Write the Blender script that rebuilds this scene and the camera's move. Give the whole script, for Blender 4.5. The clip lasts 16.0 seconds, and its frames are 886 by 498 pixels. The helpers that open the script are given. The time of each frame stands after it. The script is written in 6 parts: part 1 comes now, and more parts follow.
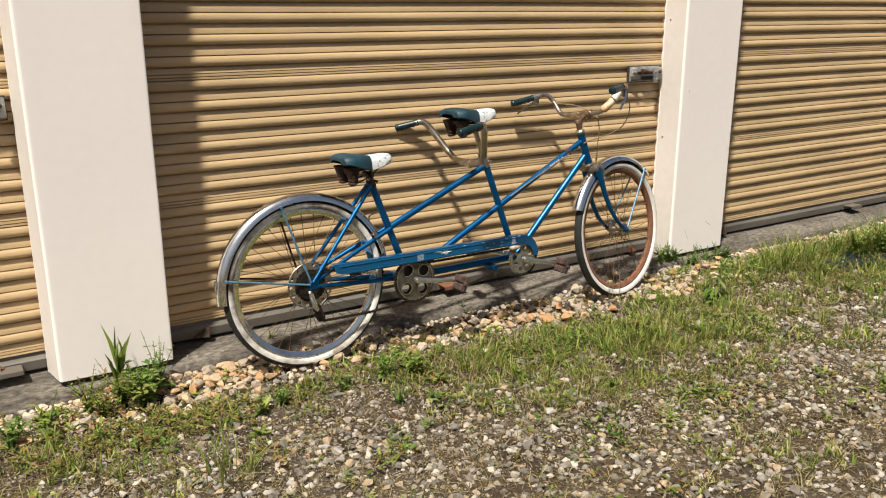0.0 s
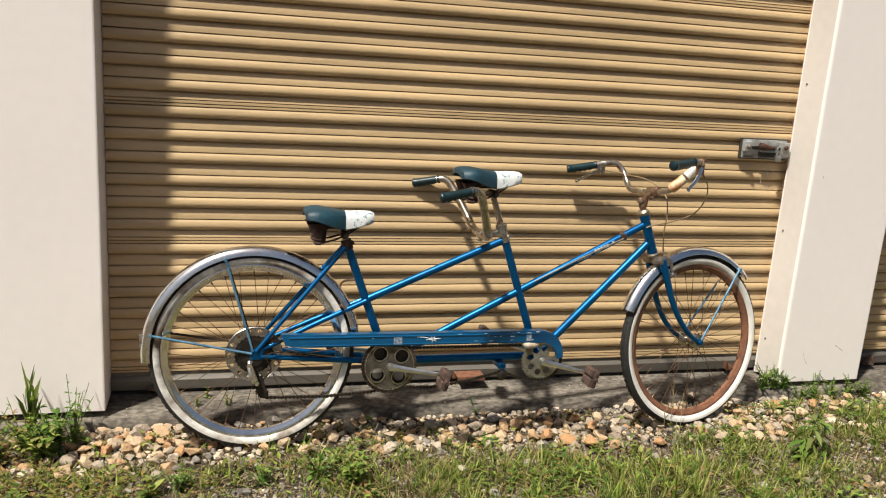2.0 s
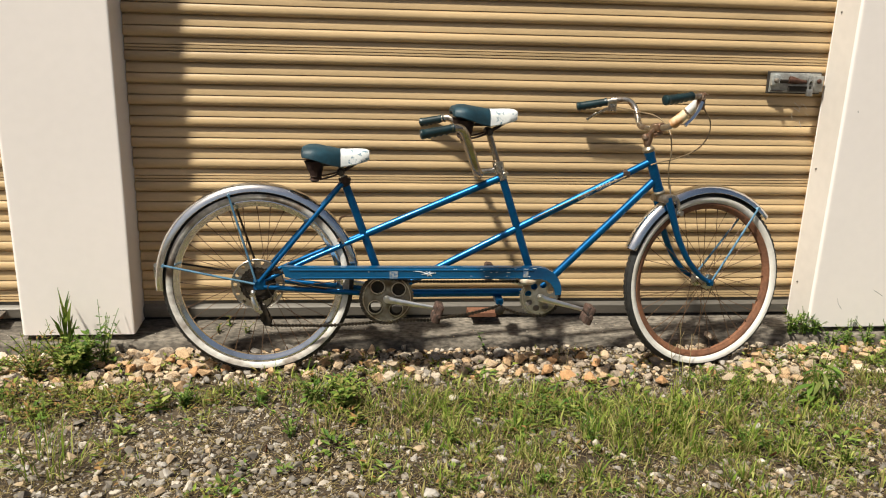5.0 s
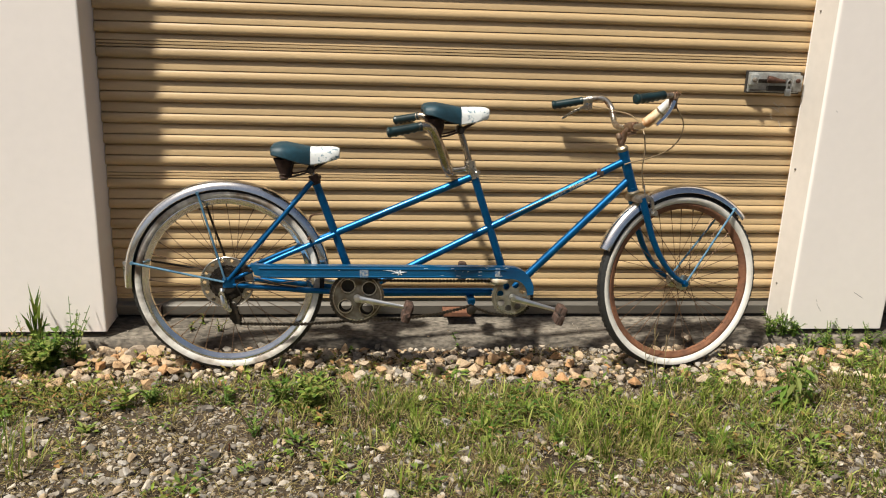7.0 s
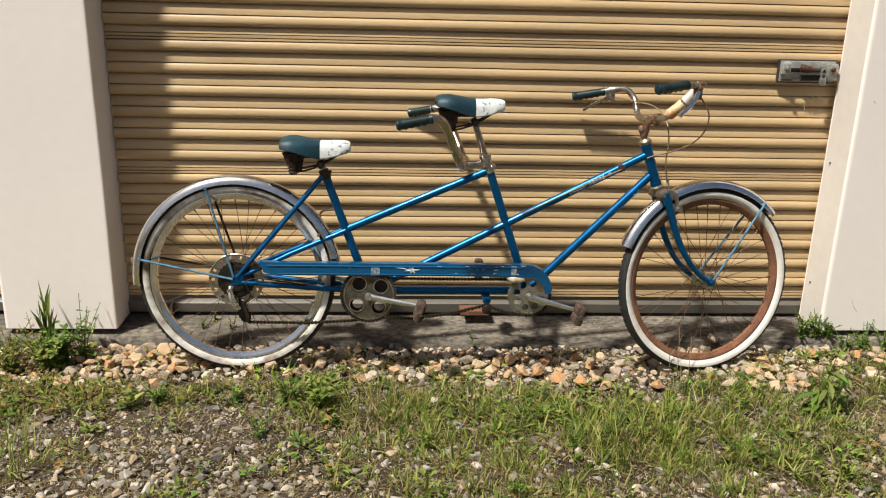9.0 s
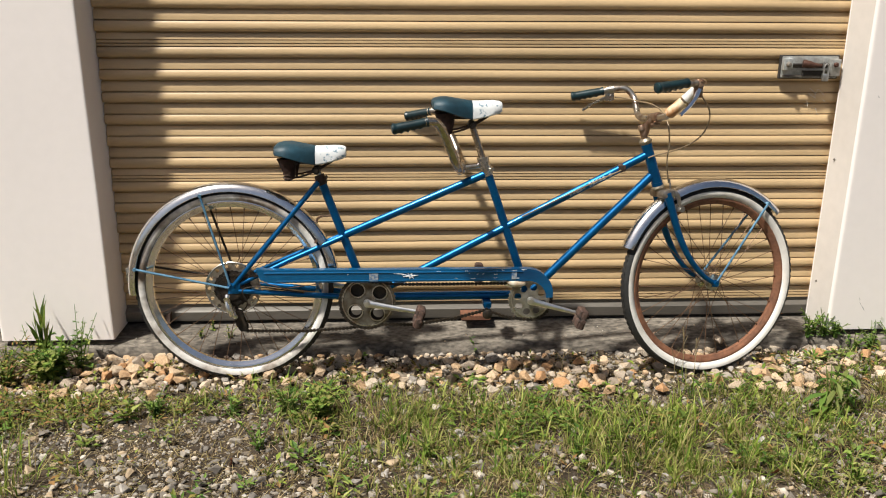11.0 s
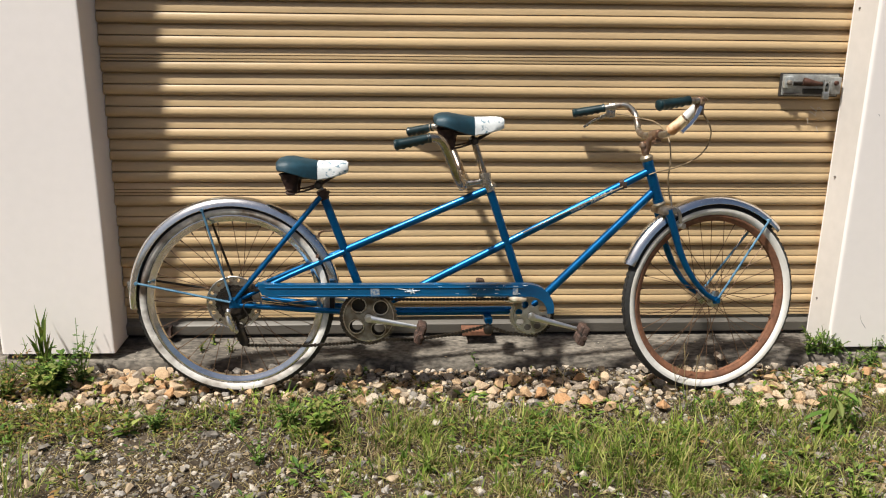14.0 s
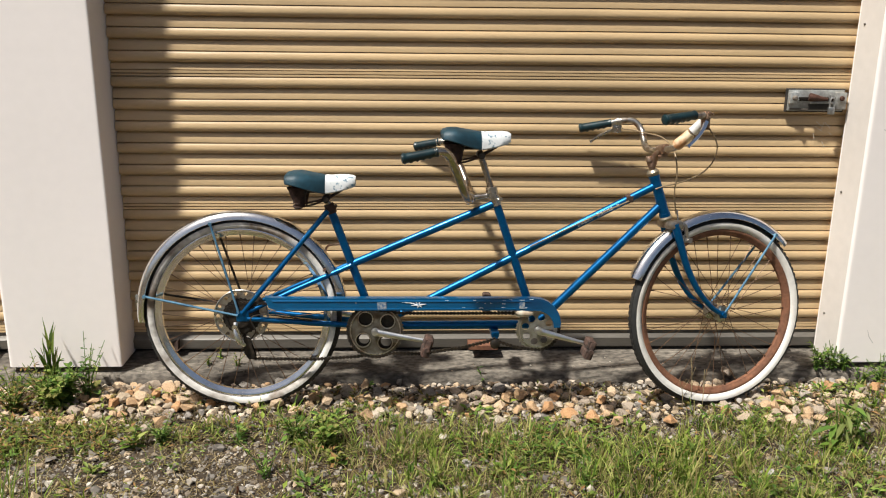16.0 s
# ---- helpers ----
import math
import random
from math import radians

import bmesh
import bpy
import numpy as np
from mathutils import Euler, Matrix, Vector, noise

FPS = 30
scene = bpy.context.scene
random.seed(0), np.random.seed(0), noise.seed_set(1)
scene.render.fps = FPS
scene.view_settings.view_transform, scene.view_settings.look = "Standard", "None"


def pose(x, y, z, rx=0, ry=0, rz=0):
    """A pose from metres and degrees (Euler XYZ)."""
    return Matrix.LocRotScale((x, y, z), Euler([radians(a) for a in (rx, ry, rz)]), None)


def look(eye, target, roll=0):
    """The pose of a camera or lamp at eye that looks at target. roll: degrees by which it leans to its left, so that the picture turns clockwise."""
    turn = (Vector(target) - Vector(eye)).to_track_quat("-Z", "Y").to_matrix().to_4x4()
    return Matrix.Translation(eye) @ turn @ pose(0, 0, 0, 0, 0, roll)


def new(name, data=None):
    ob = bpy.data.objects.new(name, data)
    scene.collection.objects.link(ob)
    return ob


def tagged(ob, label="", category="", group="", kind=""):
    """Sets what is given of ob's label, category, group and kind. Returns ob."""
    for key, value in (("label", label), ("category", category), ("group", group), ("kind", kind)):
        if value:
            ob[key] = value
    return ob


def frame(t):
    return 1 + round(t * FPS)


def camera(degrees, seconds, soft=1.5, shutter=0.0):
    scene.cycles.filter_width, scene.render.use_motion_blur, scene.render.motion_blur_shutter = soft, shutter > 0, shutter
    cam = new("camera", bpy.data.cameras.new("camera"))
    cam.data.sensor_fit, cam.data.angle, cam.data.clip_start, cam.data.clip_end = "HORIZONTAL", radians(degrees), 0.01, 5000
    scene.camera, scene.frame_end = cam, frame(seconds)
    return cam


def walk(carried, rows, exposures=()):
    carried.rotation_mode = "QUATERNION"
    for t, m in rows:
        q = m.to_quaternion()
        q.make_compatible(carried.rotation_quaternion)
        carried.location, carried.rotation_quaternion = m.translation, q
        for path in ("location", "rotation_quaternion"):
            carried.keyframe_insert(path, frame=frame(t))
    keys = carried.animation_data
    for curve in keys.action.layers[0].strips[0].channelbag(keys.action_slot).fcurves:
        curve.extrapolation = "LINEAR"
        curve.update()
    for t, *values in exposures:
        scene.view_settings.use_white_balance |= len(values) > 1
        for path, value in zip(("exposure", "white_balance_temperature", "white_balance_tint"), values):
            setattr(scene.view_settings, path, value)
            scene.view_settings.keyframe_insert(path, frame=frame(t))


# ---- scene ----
cam = camera(55.4, 16.0, soft=1.1)
PATH = [
    (0, (-0.699, -3.068, 1.341), (0.316, -1.434, 0.793), -0.0),
    (0.5, (-0.379, -2.96, 1.366), (0.567, -1.278, 0.842), 1.3),
    (1, (-0.048, -2.981, 1.347), (0.717, -1.199, 0.858), 2.6),
    (1.5, (0.166, -2.925, 1.338), (0.823, -1.098, 0.86), 3.3),
    (2, (0.366, -2.849, 1.335), (0.882, -0.974, 0.871), 3.9),
    (2.5, (0.605, -2.914, 1.327), (0.87, -0.993, 0.839), 3.6),
    (3, (0.673, -2.98, 1.321), (0.899, -1.058, 0.815), 1.8),
    (3.5, (0.68, -2.997, 1.314), (0.91, -1.083, 0.779), 1.5),
    (4, (0.748, -3.003, 1.322), (0.96, -1.098, 0.75), 1.9),
    (6.5, (0.867, -3.016, 1.334), (1.083, -1.12, 0.735), 1.8),
    (7, (0.932, -3.003, 1.331), (1.13, -1.104, 0.734), 2.1),
    (7.5, (0.926, -2.951, 1.322), (1.12, -1.05, 0.732), 1.6),
    (8, (0.934, -2.929, 1.319), (1.121, -1.032, 0.714), 2.2),
    (8.5, (0.993, -2.922, 1.316), (1.127, -1.023, 0.704), 2.2),
    (11, (1.039, -2.871, 1.309), (1.139, -0.969, 0.701), 0.4),
    (11.5, (1.031, -2.869, 1.309), (1.131, -0.967, 0.7), 0.7),
    (12, (1.025, -2.865, 1.308), (1.107, -0.959, 0.709), 1.1),
    (12.5, (1.022, -2.861, 1.318), (1.113, -0.954, 0.719), 1.4),
    (13, (1.03, -2.865, 1.317), (1.128, -0.957, 0.726), 1.2),
    (13.5, (1.032, -2.87, 1.319), (1.131, -0.96, 0.736), 0.9),
    (14, (1.033, -2.873, 1.314), (1.134, -0.961, 0.738), 0.7),
    (14.5, (1.037, -2.876, 1.315), (1.136, -0.963, 0.74), 0.6),
    (15, (1.032, -2.883, 1.317), (1.129, -0.966, 0.754), 0.7),
    (15.5, (1.032, -2.881, 1.318), (1.122, -0.961, 0.766), 0.8),
    (16, (1.027, -2.883, 1.305), (1.116, -0.958, 0.768), 0.7),
]
TONE = [(0, 0.49, 6580, 8.6), (0.5, 0.42, 6550, 8.4), (1.5, 0.48, 6530, 8.4), (3, 0.52, 6630, 7.0), (4, 0.52, 6710, 6.2), (6.5, 0.49, 6630, 7.4), (8.5, 0.43, 6610, 7.4), (11, 0.5, 6380, 9.0), (16, 0.5, 6280, 8.8)]
walk(cam, [(t, look(eye, target, roll)) for t, eye, target, roll in PATH], TONE)

# ---- world, sun, exposure ----
SUN_DIR = Vector((-1.42, -1.0, 3.05)).normalized()
world = bpy.data.worlds.new("sky")
scene.world = world
world.use_nodes = True
wn = world.node_tree
sky = wn.nodes.new("ShaderNodeTexSky")
sky.sky_type = "NISHITA"
sky.sun_disc = False
sky.sun_elevation = math.asin(SUN_DIR.z)
sky.sun_rotation = math.atan2(SUN_DIR.x, SUN_DIR.y)
sky.air_density, sky.dust_density, sky.ozone_density = 0.9, 4.5, 0.8
wn.nodes["Background"].inputs["Strength"].default_value = 0.046
wn.links.new(sky.outputs[0], wn.nodes["Background"].inputs["Color"])
sun_data = bpy.data.lights.new("sun", "SUN")
sun_data.energy, sun_data.angle, sun_data.color = 4.75, radians(2.8), (1.0, 0.95, 0.86)
sun = new("sun", sun_data)
sun.matrix_world = look(SUN_DIR * 30, (0, 0, 0))


# ---- materials ----
def mat(name, color, rough=0.6, metal=0.0, var=0.0, scale=8.0, color2=None, bump=0.0, bump_scale=60.0,
        stretch=(1, 1, 1), fine=0.0, fine_scale=90.0, coat=0.0, rand=0.0, rough_var=0.0, translucent=0.0, thresh=None, island=False, spec=0.5):
    """A surface with two scales of colour variation, bump and wear. color2 shows in patches."""
    m = bpy.data.materials.new(name)
    m.use_nodes = True
    nt = m.node_tree
    n, l = nt.nodes, nt.links
    b = n["Principled BSDF"]
    b.inputs["Roughness"].default_value, b.inputs["Metallic"].default_value = rough, metal
    b.inputs["Specular IOR Level"].default_value = spec
    b.inputs["Coat Weight"].default_value = coat
    b.inputs["Coat Roughness"].default_value = 0.12
    tc = n.new("ShaderNodeTexCoord")
    mp = n.new("ShaderNodeMapping")
    mp.inputs["Scale"].default_value = stretch
    l.new(tc.outputs["Object"], mp.inputs["Vector"])
    big = n.new("ShaderNodeTexNoise")
    big.inputs["Scale"].default_value, big.inputs["Detail"].default_value = scale, 6
    l.new(mp.outputs[0], big.inputs["Vector"])
    ramp = n.new("ShaderNodeValToRGB")
    lo, hi = thresh or (0.35, 0.68)
    ramp.color_ramp.elements[0].position, ramp.color_ramp.elements[1].position = lo, hi
    c2 = color2 or tuple(c * (1 - var) for c in color)
    ramp.color_ramp.elements[0].color = (*color, 1)
    ramp.color_ramp.elements[1].color = (*c2, 1)
    l.new(big.outputs["Fac"], ramp.inputs["Fac"])
    out = ramp.outputs["Color"]
    if fine:
        small = n.new("ShaderNodeTexNoise")
        small.inputs["Scale"].default_value, small.inputs["Detail"].default_value = fine_scale, 4
        l.new(mp.outputs[0], small.inputs["Vector"])
        mr = n.new("ShaderNodeMapRange")
        mr.inputs["From Min"].default_value, mr.inputs["From Max"].default_value = 0.3, 0.7
        mr.inputs["To Min"].default_value, mr.inputs["To Max"].default_value = 1 - fine, 1 + fine
        l.new(small.outputs["Fac"], mr.inputs["Value"])
        mul = n.new("ShaderNodeMixRGB")
        mul.blend_type = "MULTIPLY"
        mul.inputs["Fac"].default_value = 1
        l.new(out, mul.inputs[1])
        l.new(mr.outputs[0], mul.inputs[2])
        out = mul.outputs[0]
    if rand:
        src = n.new("ShaderNodeNewGeometry").outputs["Random Per Island"] if island else n.new("ShaderNodeObjectInfo").outputs["Random"]
        mr2 = n.new("ShaderNodeMapRange")
        mr2.inputs["To Min"].default_value, mr2.inputs["To Max"].default_value = 1 - rand, 1 + rand
        l.new(src, mr2.inputs["Value"])
        mul2 = n.new("ShaderNodeMixRGB")
        mul2.blend_type = "MULTIPLY"
        mul2.inputs["Fac"].default_value = 1
        l.new(out, mul2.inputs[1])
        l.new(mr2.outputs[0], mul2.inputs[2])
        out = mul2.outputs[0]
    l.new(out, b.inputs["Base Color"])
    if rough_var:
        mr3 = n.new("ShaderNodeMapRange")
        mr3.inputs["To Min"].default_value, mr3.inputs["To Max"].default_value = max(0.03, rough - rough_var), min(1, rough + rough_var)
        l.new(big.outputs["Fac"], mr3.inputs["Value"])
        l.new(mr3.outputs[0], b.inputs["Roughness"])
    if bump:
        bn = n.new("ShaderNodeTexNoise")
        bn.inputs["Scale"].default_value, bn.inputs["Detail"].default_value = bump_scale, 5
        l.new(mp.outputs[0], bn.inputs["Vector"])
        bp = n.new("ShaderNodeBump")
        bp.inputs["Strength"].default_value, bp.inputs["Distance"].default_value = bump, 0.01
        l.new(bn.outputs["Fac"], bp.inputs["Height"])
        l.new(bp.outputs[0], b.inputs["Normal"])
    if translucent:
        tr = n.new("ShaderNodeBsdfTranslucent")
        mx = n.new("ShaderNodeMixShader")
        mx.inputs["Fac"].default_value = translucent
        l.new(out, tr.inputs["Color"])
        l.new(b.outputs[0], mx.inputs[1])
        l.new(tr.outputs[0], mx.inputs[2])
        l.new(mx.outputs[0], n["Material Output"].inputs["Surface"])
    return m


def palette(m, colors):
    """Gives a material one of several colours per piece: by island, or by object."""
    nt = m.node_tree
    n, l = nt.nodes, nt.links
    b = n["Principled BSDF"]
    first = b.inputs["Base Color"].links[0].from_socket
    island = any(x.bl_idname == "ShaderNodeNewGeometry" for x in n)
    src = n.new("ShaderNodeNewGeometry").outputs["Random Per Island"] if island else n.new("ShaderNodeObjectInfo").outputs["Random"]
    r = n.new("ShaderNodeValToRGB")
    r.color_ramp.interpolation = "CONSTANT"
    while len(r.color_ramp.elements) < len(colors):
        r.color_ramp.elements.new(0.5)
    for i, c in enumerate(colors):
        r.color_ramp.elements[i].position = i / len(colors)
        r.color_ramp.elements[i].color = (*c, 1)
    l.new(src, r.inputs["Fac"])
    mul = n.new("ShaderNodeMixRGB")
    mul.blend_type = "MULTIPLY"
    mul.inputs["Fac"].default_value = 1
    l.new(first, mul.inputs[1])
    l.new(r.outputs[0], mul.inputs[2])
    l.new(mul.outputs[0], b.inputs["Base Color"])
    for x in n:
        if x.bl_idname == "ShaderNodeBsdfTranslucent":
            l.new(mul.outputs[0], x.inputs["Color"])
    return m


M_DOOR = mat("tan_door_paint", (0.565, 0.402, 0.220), 0.40, var=0.25, scale=1.6, stretch=(1, 1, 5), bump=0.10, bump_scale=9, fine=0.05, fine_scale=40, rough_var=0.1)
M_TRIM = mat("cream_trim_paint", (0.90, 0.836, 0.80), 0.65, spec=0.25, var=0.03, scale=1.3, fine=0.012, fine_scale=25, bump=0.04, bump_scale=6)
# jamb colour: M_TRIM made darker and warmer to dim the sunlit side
M_JAMB = mat("dimmed_jamb_paint", (0.665, 0.615, 0.57), 0.7, spec=0.2, var=0.08, scale=2.2, fine=0.03, fine_scale=25, bump=0.05, bump_scale=8)
M_WALL = mat("cream_wall", (0.72, 0.66, 0.58), 0.6, var=0.1, scale=2, fine=0.03)
M_GALV = mat("galvanised_steel", (0.155, 0.135, 0.113), 0.55, 0.1, var=0.25, scale=5, fine=0.08, bump=0.05, stretch=(0.4, 1, 3))
M_RAIL = mat("weathered_rail_steel", (0.152, 0.137, 0.117), 0.5, 0.15, var=0.35, scale=4, fine=0.1, bump=0.05, stretch=(0.4, 1, 3))
M_ZINC = mat("zinc_plate", (0.50, 0.515, 0.505), 0.42, 0.4, scale=22, fine=0.2, color2=(0.25, 0.24, 0.215), bump=0.1)
M_RUBBER = mat("black_rubber", (0.018, 0.017, 0.016), 0.8, var=0.4, scale=20, bump=0.2)
M_TYRE = mat("tyre_rubber", (0.011, 0.011, 0.011), 0.7, var=0.5, color2=(0.024, 0.022, 0.020), scale=25, bump=0.2, bump_scale=140)
M_WHITE_R = mat("dirty_whitewall", (0.70, 0.67, 0.62), 0.6, color2=(0.19, 0.135, 0.095), scale=9, fine=0.16, fine_scale=45, bump=0.1, thresh=(0.47, 0.64))
M_WHITE_F = mat("whitewall", (0.74, 0.71, 0.66), 0.55, color2=(0.52, 0.46, 0.38), scale=9, fine=0.06, fine_scale=60, thresh=(0.5, 0.8))
M_CHROME = mat("chrome", (0.90, 0.89, 0.88), 0.17, 1.0, color2=(0.62, 0.58, 0.54), scale=14, fine=0.05, rough_var=0.05, bump=0.02, thresh=(0.5, 0.85))
M_CHROME_D = mat("dull_chrome", (0.52, 0.49, 0.44), 0.3, 0.95, color2=(0.26, 0.16, 0.10), scale=30, fine=0.15, rough_var=0.15, thresh=(0.5, 0.72))
# tarnished chrome with the dark surroundings it mirrors put into its colour
M_BAR = mat("dark_reflection_chrome", (0.44, 0.385, 0.32), 0.24, 0.92, color2=(0.24, 0.17, 0.115), scale=26, fine=0.15, rough_var=0.1, thresh=(0.48, 0.75))
M_BROWN_C = mat("browned_chrome", (0.33, 0.24, 0.17), 0.35, 0.8, color2=(0.20, 0.10, 0.06), scale=40, fine=0.2)
M_ALU = mat("polished_alloy", (0.90, 0.89, 0.87), 0.33, 1.0, var=0.2, scale=25, fine=0.05)
M_GUIDE = mat("dark_guide_steel", (0.05, 0.045, 0.04), 0.7, 0.3, var=0.4, scale=12, fine=0.2)
M_HANDLE = mat("orange_rust", (0.20, 0.088, 0.047), 0.85, color2=(0.12, 0.05, 0.03), scale=30, fine=0.2)
M_RUST = mat("rust", (0.075, 0.042, 0.030), 0.8, 0.2, color2=(0.040, 0.026, 0.02), scale=35, fine=0.25, bump=0.4, bump_scale=180)
M_RIM_RUST = mat("rusted_rim", (0.27, 0.12, 0.065), 0.7, 0.3, color2=(0.16, 0.075, 0.045), scale=16, fine=0.2, bump=0.2, bump_scale=150)
M_SPOKE = mat("spoke_steel", (0.20, 0.12, 0.07), 0.5, 0.5, color2=(0.09, 0.05, 0.03), scale=20)
M_BLUE = mat("metallic_blue_paint", (0.001, 0.098, 0.27), 0.36, 0.7, color2=(0.002, 0.060, 0.175), scale=9, fine=0.12, fine_scale=120, coat=0.1, thresh=(0.5, 0.85))
M_BLUE_D = mat("guard_blue_paint", (0.002, 0.112, 0.275), 0.34, 0.4, color2=(0.004, 0.050, 0.145), scale=9, fine=0.1, coat=0.5, stretch=(0.4, 1, 1.4), thresh=(0.5, 0.8))
M_BLUE_L = mat("light_blue_paint", (0.12, 0.25, 0.36), 0.4, 0.3, color2=(0.05, 0.13, 0.22), scale=40, fine=0.1)
M_SCRATCH = mat("bare_scratch", (0.70, 0.74, 0.76), 0.6, 0.1, color2=(0.16, 0.28, 0.42), scale=120, thresh=(0.5, 0.62))
M_GUARD_BAND = mat("worn_grey_decal", (0.30, 0.32, 0.33), 0.6, color2=(0.05, 0.12, 0.24), scale=140, thresh=(0.4, 0.62))
M_SADDLE = mat("teal_vinyl", (0.010, 0.050, 0.075), 0.52, var=0.45, scale=14, fine=0.2, fine_scale=70, bump=0.15, bump_scale=220)
M_SADDLE_W = mat("scuffed_white_vinyl", (0.72, 0.74, 0.74), 0.5, color2=(0.16, 0.26, 0.33), scale=75, fine=0.06, thresh=(0.57, 0.66), bump=0.1)
M_GRIP = mat("dark_green_grip", (0.006, 0.026, 0.032), 0.38, var=0.5, scale=30, fine=0.2)
M_BLACK = mat("greasy_black_steel", (0.016, 0.014, 0.012), 0.5, 0.4, color2=(0.04, 0.028, 0.018), scale=60, fine=0.3, bump=0.2)
M_RING = mat("old_chainring_steel", (0.20, 0.19, 0.165), 0.36, 0.75, color2=(0.10, 0.075, 0.05), scale=30, fine=0.2)
M_RING_L = mat("worn_plated_steel", (0.35, 0.34, 0.30), 0.36, 0.75, color2=(0.25, 0.22, 0.17), scale=30, fine=0.15)
M_TAPE = mat("worn_bright_casing", (0.84, 0.82, 0.79), 0.32, 0.30, color2=(0.45, 0.33, 0.22), scale=38, thresh=(0.52, 0.66))
M_BRASS = mat("brass_cup", (0.36, 0.31, 0.23), 0.4, 0.7, var=0.4, scale=50)
M_ORANGE = mat("amber_lever_sleeve", (0.78, 0.63, 0.43), 0.45, color2=(0.50, 0.24, 0.10), scale=16, thresh=(0.52, 0.62))
M_CABLE = mat("tan_cable", (0.30, 0.22, 0.13), 0.5, 0.2, var=0.4, scale=40)
M_CREAM = mat("cream_plastic", (0.66, 0.60, 0.48), 0.5, var=0.4, scale=40, color2=(0.4, 0.25, 0.14))
M_CONCRETE = mat("weathered_concrete", (0.178, 0.154, 0.125), 0.9, color2=(0.062, 0.052, 0.042), scale=7.5, fine=0.6, fine_scale=80, bump=0.8, bump_scale=60, stretch=(0.5, 1, 1))
M_SOIL = mat("gravel_soil", (0.078, 0.060, 0.042), 0.95, color2=(0.026, 0.019, 0.013), spec=0.15, scale=3.2, fine=0.4, fine_scale=75, bump=0.9, bump_scale=70)
STONE_TINTS = [(0.45, 0.39, 0.32), (0.55, 0.40, 0.26), (0.37, 0.335, 0.295), (0.56, 0.45, 0.33), (0.52, 0.34, 0.20), (0.50, 0.43, 0.35), (0.29, 0.27, 0.25), (0.60, 0.50, 0.39), (0.48, 0.37, 0.26), (0.53, 0.46, 0.38)]
ORANGE_TINTS = [(0.52, 0.36, 0.22), (0.55, 0.40, 0.26), (0.50, 0.30, 0.16), (0.46, 0.38, 0.29), (0.58, 0.45, 0.32), (0.40, 0.34, 0.28)]
PEBBLE_TINTS = [(0.27, 0.245, 0.215), (0.19, 0.175, 0.16), (0.34, 0.31, 0.27), (0.24, 0.205, 0.165), (0.36, 0.285, 0.20), (0.15, 0.137, 0.125), (0.42, 0.385, 0.34), (0.30, 0.285, 0.27)]
M_STONE = palette(mat("crushed_stone", (1.20, 1.17, 1.12), 0.9, spec=0.15, color2=(0.70, 0.66, 0.62), scale=30, fine=0.15, fine_scale=140, bump=0.5, bump_scale=90), STONE_TINTS)
M_STONE_O = palette(mat("tan_crushed_stone", (1.20, 1.17, 1.12), 0.9, spec=0.15, color2=(0.72, 0.66, 0.6), scale=30, fine=0.15, fine_scale=140, bump=0.5, bump_scale=90), ORANGE_TINTS)
M_STONES = palette(mat("crushed_stone_mixed", (1.20, 1.17, 1.12), 0.9, spec=0.15, color2=(0.70, 0.66, 0.62), scale=30, fine=0.15, fine_scale=140, bump=0.5, bump_scale=90, rand=0.12, island=True), STONE_TINTS)
M_PEBBLE = palette(mat("pebble_mix", (1.16, 1.13, 1.07), 0.9, spec=0.15, color2=(0.72, 0.68, 0.64), scale=30, fine=0.15, rand=0.2, island=True), PEBBLE_TINTS)
M_GRASS = palette(mat("grass_blade", (1.12, 1.20, 1.05), 0.8, spec=0.0, var=0.1, rand=0.3, island=True, translucent=0.42), [(0.155, 0.225, 0.04), (0.235, 0.30, 0.055), (0.10, 0.16, 0.035), (0.31, 0.32, 0.09), (0.18, 0.245, 0.045), (0.34, 0.29, 0.13), (0.085, 0.13, 0.03), (0.37, 0.37, 0.13), (0.24, 0.20, 0.09), (0.19, 0.145, 0.07)])
M_STRAW = palette(mat("dry_straw", (1, 1, 1), 0.9, spec=0.0, var=0.1, rand=0.25, island=True, translucent=0.15), [(0.30, 0.23, 0.115), (0.17, 0.12, 0.06), (0.40, 0.32, 0.18), (0.11, 0.075, 0.04), (0.22, 0.18, 0.075)])
M_LEAF = palette(mat("weed_leaf", (1.12, 1.20, 1.05), 0.5, spec=0.15, var=0.15, rand=0.25, island=True, translucent=0.35), [(0.115, 0.195, 0.04), (0.165, 0.25, 0.055), (0.07, 0.13, 0.03), (0.215, 0.27, 0.065), (0.15, 0.165, 0.055)])
M_LEAF_B = palette(mat("bright_weed_leaf", (1.12, 1.20, 1.05), 0.5, spec=0.15, var=0.15, rand=0.2, island=True, translucent=0.35), [(0.165, 0.235, 0.045), (0.23, 0.28, 0.065), (0.115, 0.18, 0.04), (0.30, 0.31, 0.09), (0.21, 0.19, 0.07)])
M_DEADLEAF = mat("dead_leaf", (0.30, 0.12, 0.05), 0.8, var=0.4, scale=40, translucent=0.2)
M_PEDAL = mat("rusty_pedal", (0.088, 0.048, 0.034), 0.8, color2=(0.02, 0.014, 0.011), scale=38, fine=0.3, bump=0.3, bump_scale=120)
M_CROWN = mat("worn_fork_crown", (0.36, 0.33, 0.29), 0.36, 0.75, color2=(0.10, 0.075, 0.055), scale=30, fine=0.15)
